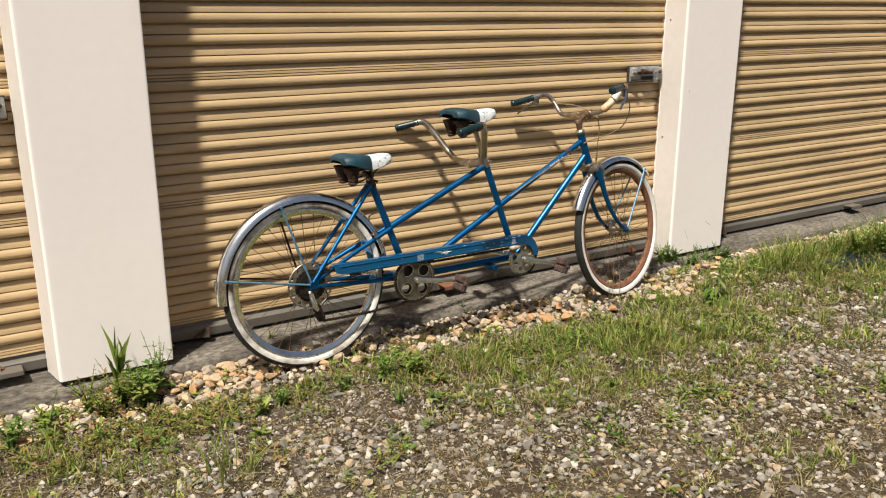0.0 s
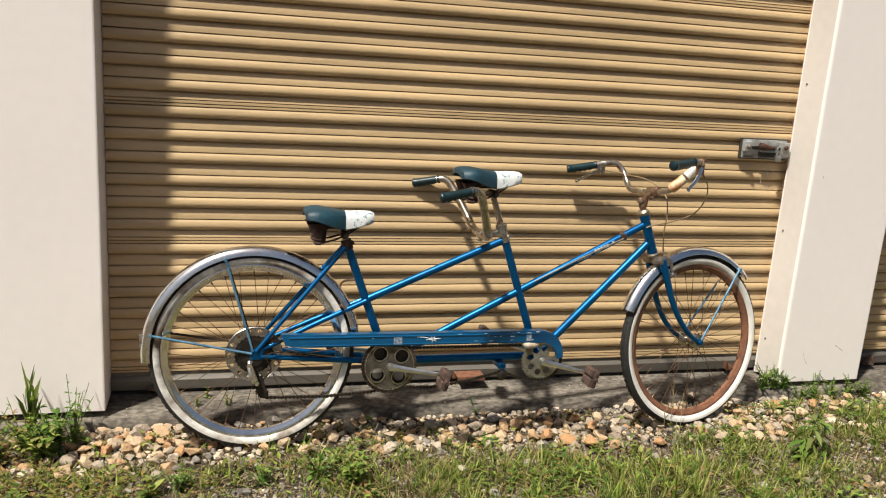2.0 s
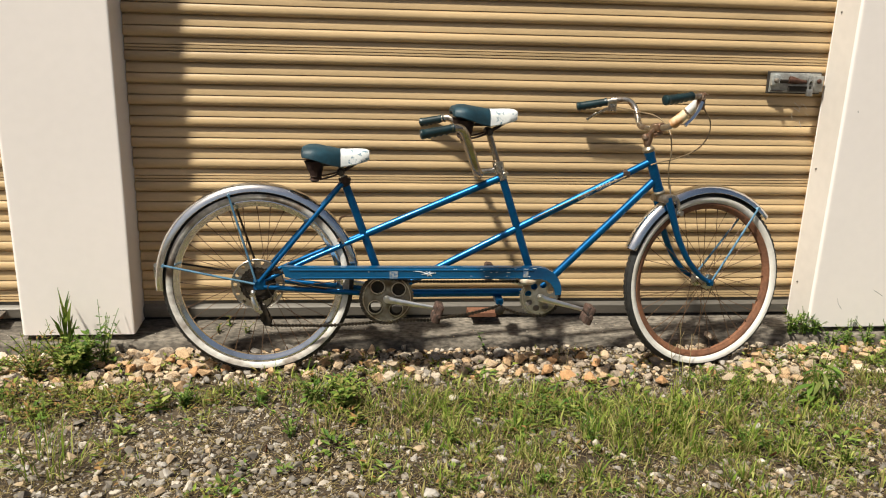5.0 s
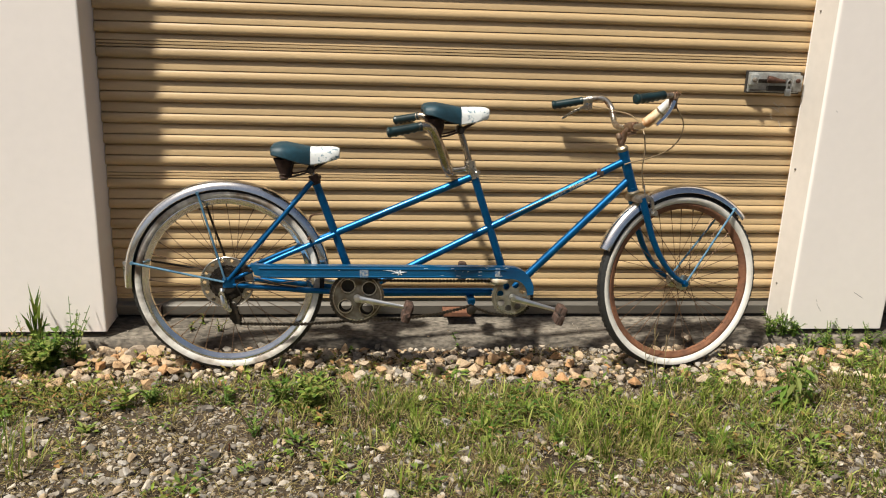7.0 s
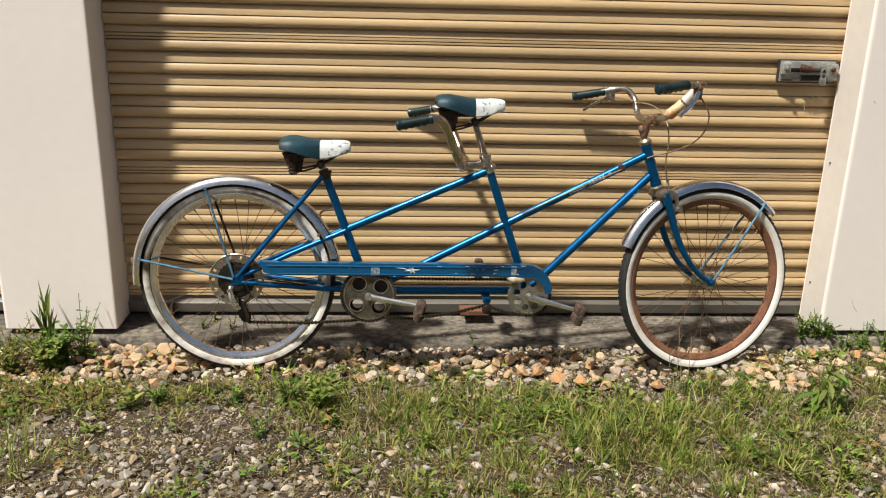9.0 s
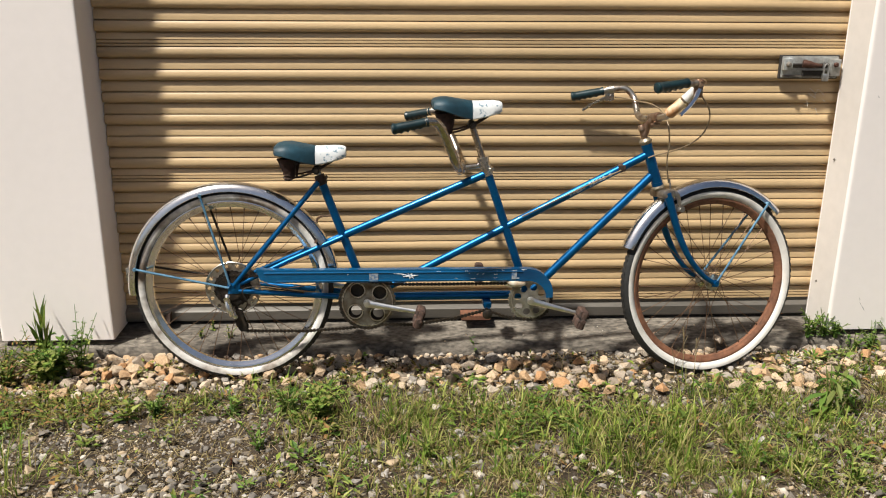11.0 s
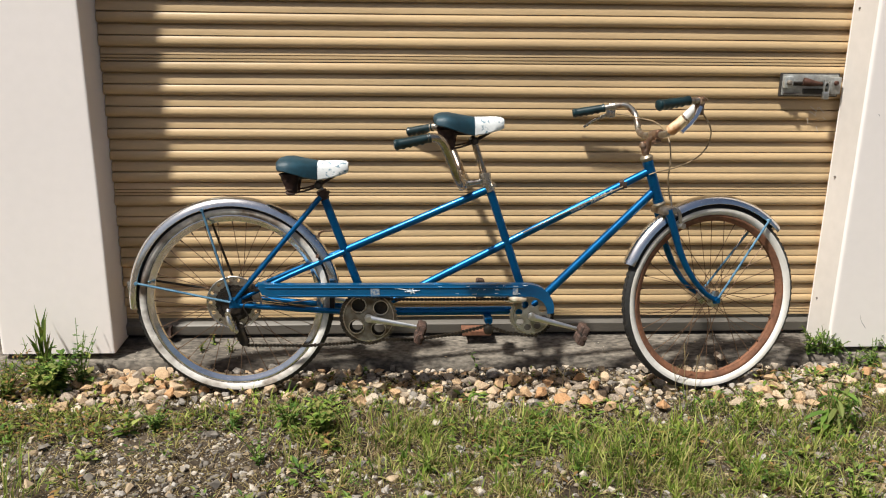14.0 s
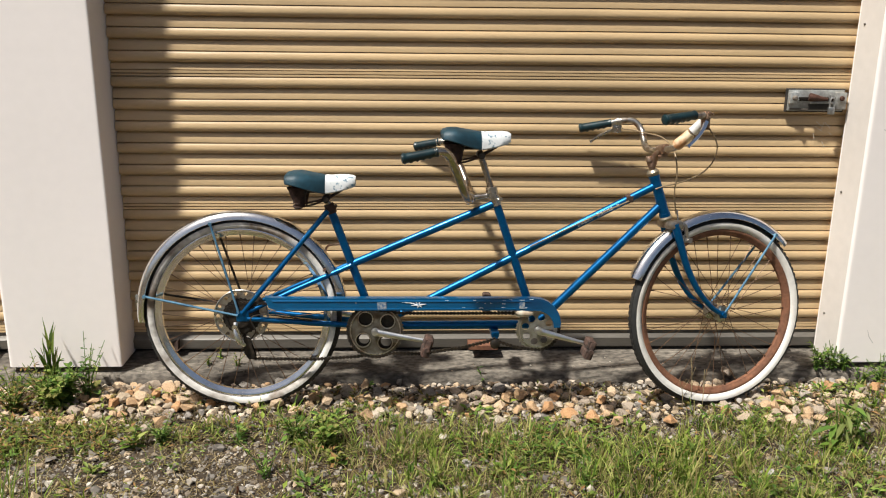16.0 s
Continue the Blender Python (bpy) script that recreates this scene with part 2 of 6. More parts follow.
M_LEAF_O = palette(mat("olive_weed_leaf", (1.12, 1.20, 1.05), 0.6, spec=0.15, var=0.15, rand=0.25, island=True, translucent=0.3), [(0.18, 0.19, 0.045), (0.25, 0.19, 0.06), (0.12, 0.16, 0.035), (0.22, 0.26, 0.05), (0.27, 0.145, 0.065), (0.10, 0.08, 0.04)])
M_COVER = mat("torn_brown_leather", (0.085, 0.042, 0.030), 0.7, color2=(0.030, 0.014, 0.011), scale=30, fine=0.25, bump=0.5, bump_scale=120)
M_TARP = mat("dark_blue_tarp", (0.02, 0.035, 0.05), 0.55, var=0.5, scale=6, fine=0.2, bump=0.3, bump_scale=15)
M_SCUFF = mat("pale_paint_scuff", (0.62, 0.56, 0.46), 0.6, var=0.2, scale=60)
M_PADLOCK = mat("padlock_steel", (0.48, 0.48, 0.47), 0.35, 0.8, var=0.3, scale=60)
M_WOODKNOB = mat("brown_slide_bolt", (0.10, 0.045, 0.03), 0.6, 0.4, var=0.4, scale=60, fine=0.2)


# ---- mesh helpers ----
def mesh_of(name, bm, material, smooth=True):
    me = bpy.data.meshes.new(name)
    bmesh.ops.recalc_face_normals(bm, faces=bm.faces)
    bm.to_mesh(me)
    bm.free()
    if smooth:
        for p in me.polygons:
            p.use_smooth = True
        me.set_sharp_from_angle(angle=radians(40))
    for m in material if isinstance(material, (list, tuple)) else [material]:
        me.materials.append(m)
    return me


def part(name, bm, material, parent, label="", smooth=True):
    """Links a bmesh as one mesh object under a thing or under a part."""
    ob = new(name, mesh_of(name, bm, material, smooth))
    ob.parent = parent
    if label:
        ob["label"] = label
    return ob


def thing(name, label, category, m=Matrix(), group="", kind=""):
    ob = new(name)
    ob.matrix_world = m
    ob.empty_display_size = 0.05
    return tagged(ob, label, category, group, kind)


def box(bm, x0, x1, y0, y1, z0, z1, bevel=0.0, m=None):
    r = bmesh.ops.create_cube(bm, size=1.0)
    vs = r["verts"]
    for v in vs:
        v.co = Vector((x0 + (v.co.x + 0.5) * (x1 - x0), y0 + (v.co.y + 0.5) * (y1 - y0), z0 + (v.co.z + 0.5) * (z1 - z0)))
    if bevel:
        es = list({e for v in vs for e in v.link_edges})
        r2 = bmesh.ops.bevel(bm, geom=es, offset=bevel, segments=2, affect="EDGES", profile=0.5)
        vs = list({v for f in r2["faces"] for v in f.verts} | {v for v in vs if v.is_valid})
    if m is not None:
        bmesh.ops.transform(bm, matrix=m, verts=vs)
    return vs


def curve(points, steps=6):
    """A smooth line through the points."""
    p = [Vector(q) for q in points]
    p = [p[0] * 2 - p[1]] + p + [p[-1] * 2 - p[-2]]
    out = []
    for i in range(1, len(p) - 2):
        a, b, c, d = p[i - 1:i + 3]
        for k in range(steps):
            t = k / steps
            out.append(0.5 * (2 * b + (c - a) * t + (2 * a - 5 * b + 4 * c - d) * t * t + (3 * b - a - 3 * c + d) * t ** 3))
    out.append(p[-2])
    return out


def tube(bm, points, radius, sides=12, flat=1.0):
    """A tube along points; radius is a number or one for each point; flat squeezes it sideways."""
    pts = [Vector(q) for q in points]
    rad = radius if isinstance(radius, (list, tuple)) else [radius] * len(pts)
    rings, up = [], None
    for i, p in enumerate(pts):
        d = (pts[min(i + 1, len(pts) - 1)] - pts[max(i - 1, 0)]).normalized()
        if up is None:
            up = d.orthogonal().normalized() if abs(d.y) > 0.9 else Vector((0, 1, 0))
        side = d.cross(up).normalized()
        up = side.cross(d).normalized()
        rings.append([bm.verts.new(p + (side * math.cos(a) + up * math.sin(a) * flat) * rad[i]) for a in [k * math.tau / sides for k in range(sides)]])
    for a, b in zip(rings, rings[1:]):
        for k in range(sides):
            bm.faces.new((a[k], a[(k + 1) % sides], b[(k + 1) % sides], b[k]))
    bm.faces.new(rings[0])
    bm.faces.new(rings[-1][::-1])


def lathe(bm, profile, segs=24, axis="y", close=False, centre=(0, 0, 0)):
    """Turns (radius, along) points about an axis; close joins the last point to the first."""
    c = Vector(centre)
    rings = []
    for k in range(segs):
        a = k * math.tau / segs
        ring = []
        for r, h in profile:
            q = {"y": (r * math.cos(a), h, r * math.sin(a)), "x": (h, r * math.cos(a), r * math.sin(a)), "z": (r * math.cos(a), r * math.sin(a), h)}[axis]
            ring.append(bm.verts.new(c + Vector(q)))
        rings.append(ring)
    n = len(profile)
    for k in range(segs):
        a, b = rings[k], rings[(k + 1) % segs]
        for i in range(n if close else n - 1):
            bm.faces.new((a[i], a[(i + 1) % n], b[(i + 1) % n], b[i]))
    if not close:
        for i in (0, n - 1):
            if profile[i][0] > 1e-6:
                bm.faces.new([r[i] for r in rings])
    bmesh.ops.remove_doubles(bm, verts=bm.verts, dist=1e-6)


def plate(bm, loops, y0, y1):
    """A flat plate in the xz plane with holes: the first loop is its outline, the others are holes."""
    edges = []
    for loop in loops:
        vs = [bm.verts.new((x, y0, z)) for x, z in loop]
        edges += [bm.edges.new((vs[i], vs[(i + 1) % len(vs)])) for i in range(len(vs))]
    r = bmesh.ops.triangle_fill(bm, use_beauty=True, use_dissolve=False, edges=edges)
    faces = [g for g in r["geom"] if isinstance(g, bmesh.types.BMFace)]
    e = bmesh.ops.extrude_face_region(bm, geom=faces, use_keep_orig=True)
    bmesh.ops.translate(bm, vec=(0, y1 - y0, 0), verts=[g for g in e["geom"] if isinstance(g, bmesh.types.BMVert)])


def ring_loop(cx, cz, r, n, teeth=0.0):
    return [(cx + (r + (teeth if k % 2 else 0)) * math.cos(k * math.tau / n), cz + (r + (teeth if k % 2 else 0)) * math.sin(k * math.tau / n)) for k in range(n)]


# ---- the storage building ----
DOOR_Y = 0.148          # outermost face of the door curtains
SLAB_Z = 0.03
PITCH = 3.05            # from one unit to the next
JAMB_SPLAY = 0.022       # how far the west jambs lean into the opening


def pillar(name, x0, x1):
    """A sheet-metal clad post with folded edges."""
    bm = bmesh.new()
    y0, y1, z0, z1, c = 0.0, 0.30, 0.058, 2.10, 0.006
    e = c + 0.003
    # the jamb facing west splays inwards to the door's guide
    xi = x0 - JAMB_SPLAY
    outline = [(x0, y1), (x0, 0.1315), (xi, 0.131), (xi, 0.126), (xi + 0.001, 0.124), (x0 - 0.0016, 0.013), (x0 - 0.0004, 0.008), (x0 + 0.0022, 0.0032), (x0 + 0.006, 0.0008), (x0 + 0.011, 0), (x0 + 0.016, 0), (x1 - e, 0), (x1 - c, 0), (x1 - c * 0.3, c * 0.3), (x1, c), (x1, e), (x1, y1)]
    rows = []
    for i in range(13):
        z = z0 + (z1 - z0) * i / 12
        rows.append([bm.verts.new((x + 0.0016 * noise.noise((x * 1.5, z * 2.3, 0.3)), y + 0.002 * noise.noise((x * 0.5, z * 1.7, 5.3)), z)) for x, y in outline])
    for a, b in zip(rows, rows[1:]):
        for k in range(len(outline) - 1):
            bm.faces.new((a[k], a[k + 1], b[k + 1], b[k]))
    bm.faces.new(rows[0])
    ob = tagged(new(name, mesh_of(name, bm, M_TRIM)), "cream painted sheet metal pillar between storage doors", "pillar", kind="structure")
    # thin strip over the west jamb, coloured darker to hold down its sunlight
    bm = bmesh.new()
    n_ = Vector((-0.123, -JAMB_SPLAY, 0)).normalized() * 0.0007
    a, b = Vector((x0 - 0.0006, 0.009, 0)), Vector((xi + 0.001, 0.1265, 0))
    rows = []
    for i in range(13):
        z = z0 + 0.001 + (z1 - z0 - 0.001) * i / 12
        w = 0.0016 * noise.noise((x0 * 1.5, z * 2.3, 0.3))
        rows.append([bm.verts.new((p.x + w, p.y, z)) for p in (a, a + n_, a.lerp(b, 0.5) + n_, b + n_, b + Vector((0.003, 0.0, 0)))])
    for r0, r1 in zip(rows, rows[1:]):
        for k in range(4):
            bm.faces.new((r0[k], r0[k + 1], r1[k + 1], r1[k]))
    part("jamb_toning", bm, M_JAMB, ob, "thin beige strip that tones down the sunlit jamb")
    if x0 > 2.0:
        for pts in ([(2.751, 0.186), (2.760, 0.160), (2.779, 0.134)], [(2.905, 0.215), (2.945, 0.190)], [(2.700, 0.935), (2.703, 0.928)]):
            bm = bmesh.new()
            tube(bm, [(x0 + x - 2.645, -0.0002, z) for x, z in pts], 0.0011, 5, 0.5)
            part("scratch", bm, M_GUIDE, ob, "thin dark scratch in the paint", smooth=False)
    return ob


for i, (x0, x1) in enumerate([(-0.40 - PITCH, -PITCH), (-0.40, 0.0), (2.645, 3.05), (2.645 + PITCH, 3.05 + PITCH)]):
    pillar("pillar_%d" % (i + 1), x0, x1)

# screws on the jamb of the lit pillar
for z in (1.288, 0.692, 0.22):
    bm = bmesh.new()
    lathe(bm, [(0.0, -0.003), (0.0028, -0.0025), (0.0040, 0.0), (0.0040, 0.006)], 10, axis="x")
    s = new("screw", mesh_of("screw", bm, M_GALV))
    s.matrix_world = pose(2.6265, 0.095, z, 0, 0, 10)
    tagged(s, "small rusty screw in the pillar's side", "screw", "jamb screws")


def line_heights():
    """Heights of the fold lines of the corrugation, from the sill upwards; True where the field above holds a seam."""
    z, out, k = 1.0845 - 2 * (0.078 * 5 + 0.087), [], 0
    while z < 2.2:
        seam = k % 6 == 0
        out.append((z, seam))
        z += 0.087 if seam else 0.078
        k += 1
    return out


def door(name, x0, x1, label, tab_x, tab_mat, lock_x):
    d = thing(name, label, "door", kind="structure")
    folds = line_heights()
    # one mesh per rolled panel between seams
    groups, cur = [], []
    for i in range(len(folds) - 1):
        if folds[i][1] and cur:
            groups.append(cur)
            cur = []
        cur.append(i)
    groups.append(cur)
    nx = 44
    for gi, g in enumerate(groups):
        prof = []
        for i in g:
            z, seam = folds[i]
            top = folds[i + 1][0]
            p = top - z
            # upwards from a fold line: the near-upright field, then the round ridge that hangs over it
            if seam:
                prof += [(z, 0.0170), (z + 0.0020, 0.0072), (z + 0.008, 0.0078), (z + 0.0098, 0.0150), (z + 0.0122, 0.0080), (z + 0.020, 0.0086), (z + 0.0218, 0.0150),
                         (z + 0.0240, 0.0090), (z + 0.0300, 0.0105), (z + 0.0380, 0.0132), (z + 0.0440, 0.0160)]
            else:
                prof += [(z, 0.0190), (z + 0.0020, 0.0072), (z + 0.010, 0.0078), (z + 0.018, 0.0092), (z + 0.026, 0.0116), (z + 0.0325, 0.0145), (z + 0.0355, 0.0170)]
            rz = z + p - 0.041
            prof += [(rz - 0.0010, 0.0230), (rz + 0.0022, 0.0235), (rz + 0.0042, 0.0085), (rz + 0.0075, 0.0040), (rz + 0.0120, 0.0012), (rz + 0.018, 0.0), (rz + 0.0235, 0.0004),
                     (rz + 0.0290, 0.0016), (rz + 0.0340, 0.0036), (rz + 0.0380, 0.0064)]
            if i == g[-1]:
                prof.append((top - 0.0003, 0.017))
        bm = bmesh.new()
        rows = []
        for z, dep in prof:
            row = []
            for k in range(nx + 1):
                x = x0 + 0.002 + (x1 - x0 - 0.0045) * k / nx
                w = 0.0030 * noise.noise((x * 1.3, z * 1.1, 3.1)) + 0.0012 * noise.noise((x * 6, z * 5, 7.7))
                row.append(bm.verts.new((x, DOOR_Y + dep + w, z + 0.0025 * noise.noise((x * 0.9, z * 3, 1.3)))))
            rows.append(row)
        for a, b in zip(rows, rows[1:]):
            for k in range(nx):
                bm.faces.new((a[k], a[k + 1], b[k + 1], b[k]))
        me = mesh_of("curtain_panel", bm, M_DOOR)
        ob = new("curtain_panel", me)
        ob.parent = d
    # dark guide tracks in which the curtain's edges run
    for gx0, gx1 in ((x0 + 0.0005, x0 + 0.030), (x1 - 0.030, x1 - 0.0005)):
        bm = bmesh.new()
        box(bm, gx0, gx1, DOOR_Y + 0.032, DOOR_Y + 0.036, 0.058, 2.098)
        part("guide_track", bm, M_GUIDE, d, "dark steel door guide track", smooth=False)
    # bottom rail: two stepped faces of galvanised steel
    bm = bmesh.new()
    prof = [(0.178, 0.176), (0.177, 0.153), (0.166, 0.150), (0.164, 0.147), (0.162, 0.116), (0.146, 0.108), (0.142, 0.104), (0.144, 0.070), (0.148, 0.066), (0.21, 0.066), (0.21, 0.176)]
    ends = []
    for x in [x0 + (x1 - x0) * k / 20 for k in range(21)]:
        ends.append([bm.verts.new((x, y + 0.002 * noise.noise((x * 2, 4, 1)), z + 0.002 * noise.noise((x * 1.5, 9, 2)))) for y, z in prof])
    for a, b in zip(ends, ends[1:]):
        for k in range(len(prof)):
            bm.faces.new((a[k], a[(k + 1) % len(prof)], b[(k + 1) % len(prof)], b[k]))
    bm.faces.new(ends[0])
    bm.faces.new(ends[-1])
    rail = part("bottom_rail", bm, M_RAIL, d, "weathered galvanised bottom rail")
    bm = bmesh.new()
    box(bm, x0, x1, 0.156, 0.20, 0.056, 0.0655)
    part("rubber_seal", bm, M_RUBBER, rail, "black rubber door seal", smooth=False)
    bm = bmesh.new()
    box(bm, tab_x - 0.055, tab_x + 0.055, 0.075, 0.143, 0.097, 0.101, 0.001)
    box(bm, tab_x - 0.055, tab_x + 0.055, 0.074, 0.078, 0.084, 0.101, 0.001)
    box(bm, tab_x - 0.055, tab_x + 0.055, 0.137, 0.1425, 0.070, 0.101, 0.001)
    part("lift_handle", bm, tab_mat, rail, "rusty steel lift handle" if tab_mat is M_HANDLE else "grey steel lift handle", smooth=False)
    # rusty wedge stops near both ends of the rail
    for e, sx in ((x0 + 0.117, 1), (x1 - 0.117, -1)):
        bm = bmesh.new()
        tri = [(e, 0.074), (e + sx * 0.056, 0.074), (e + sx * 0.058, 0.112), (e + sx * 0.040, 0.100)]
        a = [bm.verts.new((x, 0.1385, z)) for x, z in tri]
        b = [bm.verts.new((x, 0.1060 + 0.02 * (k in (0, 3)), z)) for k, (x, z) in enumerate(tri)]
        bm.faces.new(a)
        bm.faces.new(b[::-1])
        for k in range(4):
            bm.faces.new((a[k], b[k], b[(k + 1) % 4], a[(k + 1) % 4]))
        part("wedge_stop", bm, M_RUST if sx > 0 else M_HANDLE, rail, "rusty wedge stop on the rail", smooth=False)
    if lock_x is not None:
        latch(d, lock_x)
    return d


def latch(d, x):
    """A slide-bolt latch plate with its bolt, knob and padlock."""
    z = 1.020
    bm = bmesh.new()
    box(bm, x - 0.105, x + 0.10, 0.1300, 0.1480, z - 0.037, z + 0.037, 0.003)
    plate_ob = part("latch_plate", bm, M_ZINC, d, "zinc-plated slide latch plate")
    # slightly larger dark plate, added to outline the latch
    bm = bmesh.new()
    box(bm, x - 0.1095, x + 0.1045, 0.1345, 0.1500, z - 0.042, z + 0.0415, 0.002)
    part("latch_outline", bm, M_GUIDE, plate_ob, "dark plate that outlines the latch", smooth=False)
    bm = bmesh.new()
    box(bm, x - 0.034, x + 0.058, 0.1080, 0.1120, z - 0.0095, z - 0.0035, 0.001)
    box(bm, x + 0.036, x + 0.041, 0.1060, 0.1140, z - 0.010, z + 0.022, 0.001)
    part("guide_bar", bm, M_PADLOCK, plate_ob, "bright steel bolt guide bar", smooth=False)
    # raised dark block that stands for the shadow below the bolt
    bm = bmesh.new()
    box(bm, x - 0.030, x + 0.050, 0.1240, 0.1302, z - 0.030, z - 0.012, 0.001)
    part("bolt_shade", bm, M_GUIDE, plate_ob, "dark block drawn as the shade under the bolt", smooth=False)
    r = random.Random(3)
    for k in range(7):
        bm = bmesh.new()
        a = Vector((x + r.uniform(-0.01, 0.08), DOOR_Y - 0.0005, z - r.uniform(0.075, 0.16)))
        tube(bm, [a, a + Vector((r.uniform(-0.008, 0.03), 0, -r.uniform(0.008, 0.03)))], 0.0011, 5, 0.5)
        part("paint_scratch", bm, M_SCUFF, d, "pale scratch in the door's paint", smooth=False)
    bm = bmesh.new()
    box(bm, x - 0.105, x - 0.072, 0.1140, 0.1305, z - 0.010, z + 0.030, 0.003)
    box(bm, x + 0.062, x + 0.100, 0.1080, 0.1305, z - 0.030, z + 0.030, 0.003)
    part("bolt_keeper", bm, M_ZINC, plate_ob)
    bm = bmesh.new()
    box(bm, x - 0.070, x + 0.058, 0.1265, 0.1303, z - 0.002, z + 0.012, 0.001)
    part("bolt_slot", bm, M_GUIDE, plate_ob, "dark slot of the latch", smooth=False)
    bm = bmesh.new()
    box(bm, x - 0.100, x + 0.096, 0.1280, 0.1303, z - 0.0345, z - 0.027, 0.001)
    part("plate_fold", bm, M_GALV, plate_ob, smooth=False)
    for sx in (-0.089, 0.081):
        bm = bmesh.new()
        lathe(bm, [(0, 0.0980), (0.006, 0.0990), (0.009, 0.1040), (0.009, 0.1150)], 10, centre=(x + sx, 0, z + 0.010))
        part("rivet", bm, M_GALV if sx < 0 else M_WOODKNOB, plate_ob)
    bm = bmesh.new()
    tube(bm, [(x - 0.075, 0.1220, z + 0.008), (x + 0.08, 0.1220, z + 0.008)], 0.0055, 10)
    part("slide_bolt", bm, M_BLACK, plate_ob)
    bm = bmesh.new()
    tube(bm, curve([(x - 0.036, 0.1160, z + 0.014), (x - 0.01, 0.1110, z + 0.010), (x + 0.03, 0.1110, z + 0.006)], 4), [0.013, 0.014, 0.0135, 0.013, 0.012, 0.010, 0.008, 0.007, 0.006], 10)
    part("bolt_knob", bm, M_WOODKNOB, plate_ob, "dark brown slide bolt handle")
    bm = bmesh.new()
    box(bm, x + 0.030, x + 0.052, 0.0900, 0.1040, z - 0.046, z - 0.020, 0.003)
    tube(bm, curve([(x + 0.034, 0.0970, z - 0.020), (x + 0.034, 0.0970, z + 0.004), (x + 0.042, 0.0970, z + 0.014), (x + 0.050, 0.0970, z + 0.004), (x + 0.050, 0.0970, z - 0.020)], 4), 0.003, 8)
    part("padlock", bm, M_PADLOCK, plate_ob, "small steel padlock")


door("door_1", 0.0, 2.645, "closed tan corrugated roll-up storage door with latch", 1.32, M_HANDLE, 2.508)
door("door_2", 3.05, 2.645 + PITCH, "closed tan corrugated roll-up storage door", 4.44, M_GALV, None)
door("door_3", -PITCH, -0.40, "closed tan corrugated roll-up storage door with latch", -0.56, M_GALV, -0.542)

# header, roof and far walls that close the building
bm = bmesh.new()
box(bm, -8.0, 12.0, 0.0, 0.30, 2.105, 2.42, 0.004)
tagged(new("wall_header", mesh_of("wall_header", bm, M_TRIM, False)), "cream metal header above the storage doors", "wall", kind="structure")
bm = bmesh.new()
box(bm, -8.0, -0.40 - PITCH - 0.004, 0.02, 0.30, 0.03, 2.10)
tagged(new("wall_west", mesh_of("wall_west", bm, M_WALL, False)), "cream metal storage wall", "wall", kind="structure")
bm = bmesh.new()
box(bm, 3.05 + PITCH + 0.004, 12.0, 0.02, 0.30, 0.03, 2.10)
tagged(new("wall_east", mesh_of("wall_east", bm, M_WALL, False)), "cream metal storage wall", "wall", kind="structure")
bm = bmesh.new()
box(bm, -8.0, 12.0, 6.0, 6.1, 0.03, 2.42)
tagged(new("wall_north", mesh_of("wall_north", bm, M_WALL, False)), "cream metal back wall", "wall", kind="structure")
bm = bmesh.new()
box(bm, -8.1, 12.1, -0.02, 6.2, 2.425, 2.48)
tagged(new("roof", mesh_of("roof", bm, M_GALV, False)), "flat metal roof of the storage building", "roof", kind="structure")

# concrete sill slab with a worn, uneven front edge
bm = bmesh.new()
prof = [(6.0, 0.056), (0.5, 0.056), (0.20, 0.056), (0.10, 0.047), (0.03, 0.037), (-0.006, SLAB_Z), (-0.016, SLAB_Z - 0.012), (-0.020, -0.02), (-0.03, -0.12)]
rows = []
NXS = 420
for k in range(NXS + 1):
    x = -8 + 20 * k / NXS
    row = []
    for j, (y, z) in enumerate(prof):
        w = 0 if j < 2 else 1
        row.append(bm.verts.new((x, y + w * (0.007 * noise.noise((x * 3, z * 20, 1)) + 0.003 * noise.noise((x * 17, z * 20, 2))) * (1 if j > 3 else 0), z + w * 0.003 * noise.noise((x * 4, y * 9, 3)))))
    rows.append(row)
for a, b in zip(rows, rows[1:]):
    for j in range(len(prof) - 1):
        bm.faces.new((a[j], a[j + 1], b[j + 1], b[j]))
tagged(new("foundation_slab", mesh_of("foundation_slab", bm, M_CONCRETE)), "weathered grey concrete sill under the doors", "slab", kind="structure")

# ---- the ground ----
def bump_height(x, y):
    """Height of the soil: level yard with a slight bank toward the slab and small humps."""
    h = 0.012 * noise.noise((x * 1.1, y * 1.1, 0.3)) + 0.007 * noise.noise((x * 4.3, y * 4.3, 1.7)) + 0.004 * noise.noise((x * 13, y * 13, 4.1))
    near = max(0.0, min(1.0, (y + 3.5) / 1.0))
    return h * near - 0.012


def rim_fade(x, y):
    """1 over the yard beside the walk, falling to 0 at the rim of the close ground cover."""
    d = min((x + 1.5) / 0.7, (5.2 - x) / 0.9, (y + 2.25) / 0.6)
    return max(0.0, min(1.0, d))


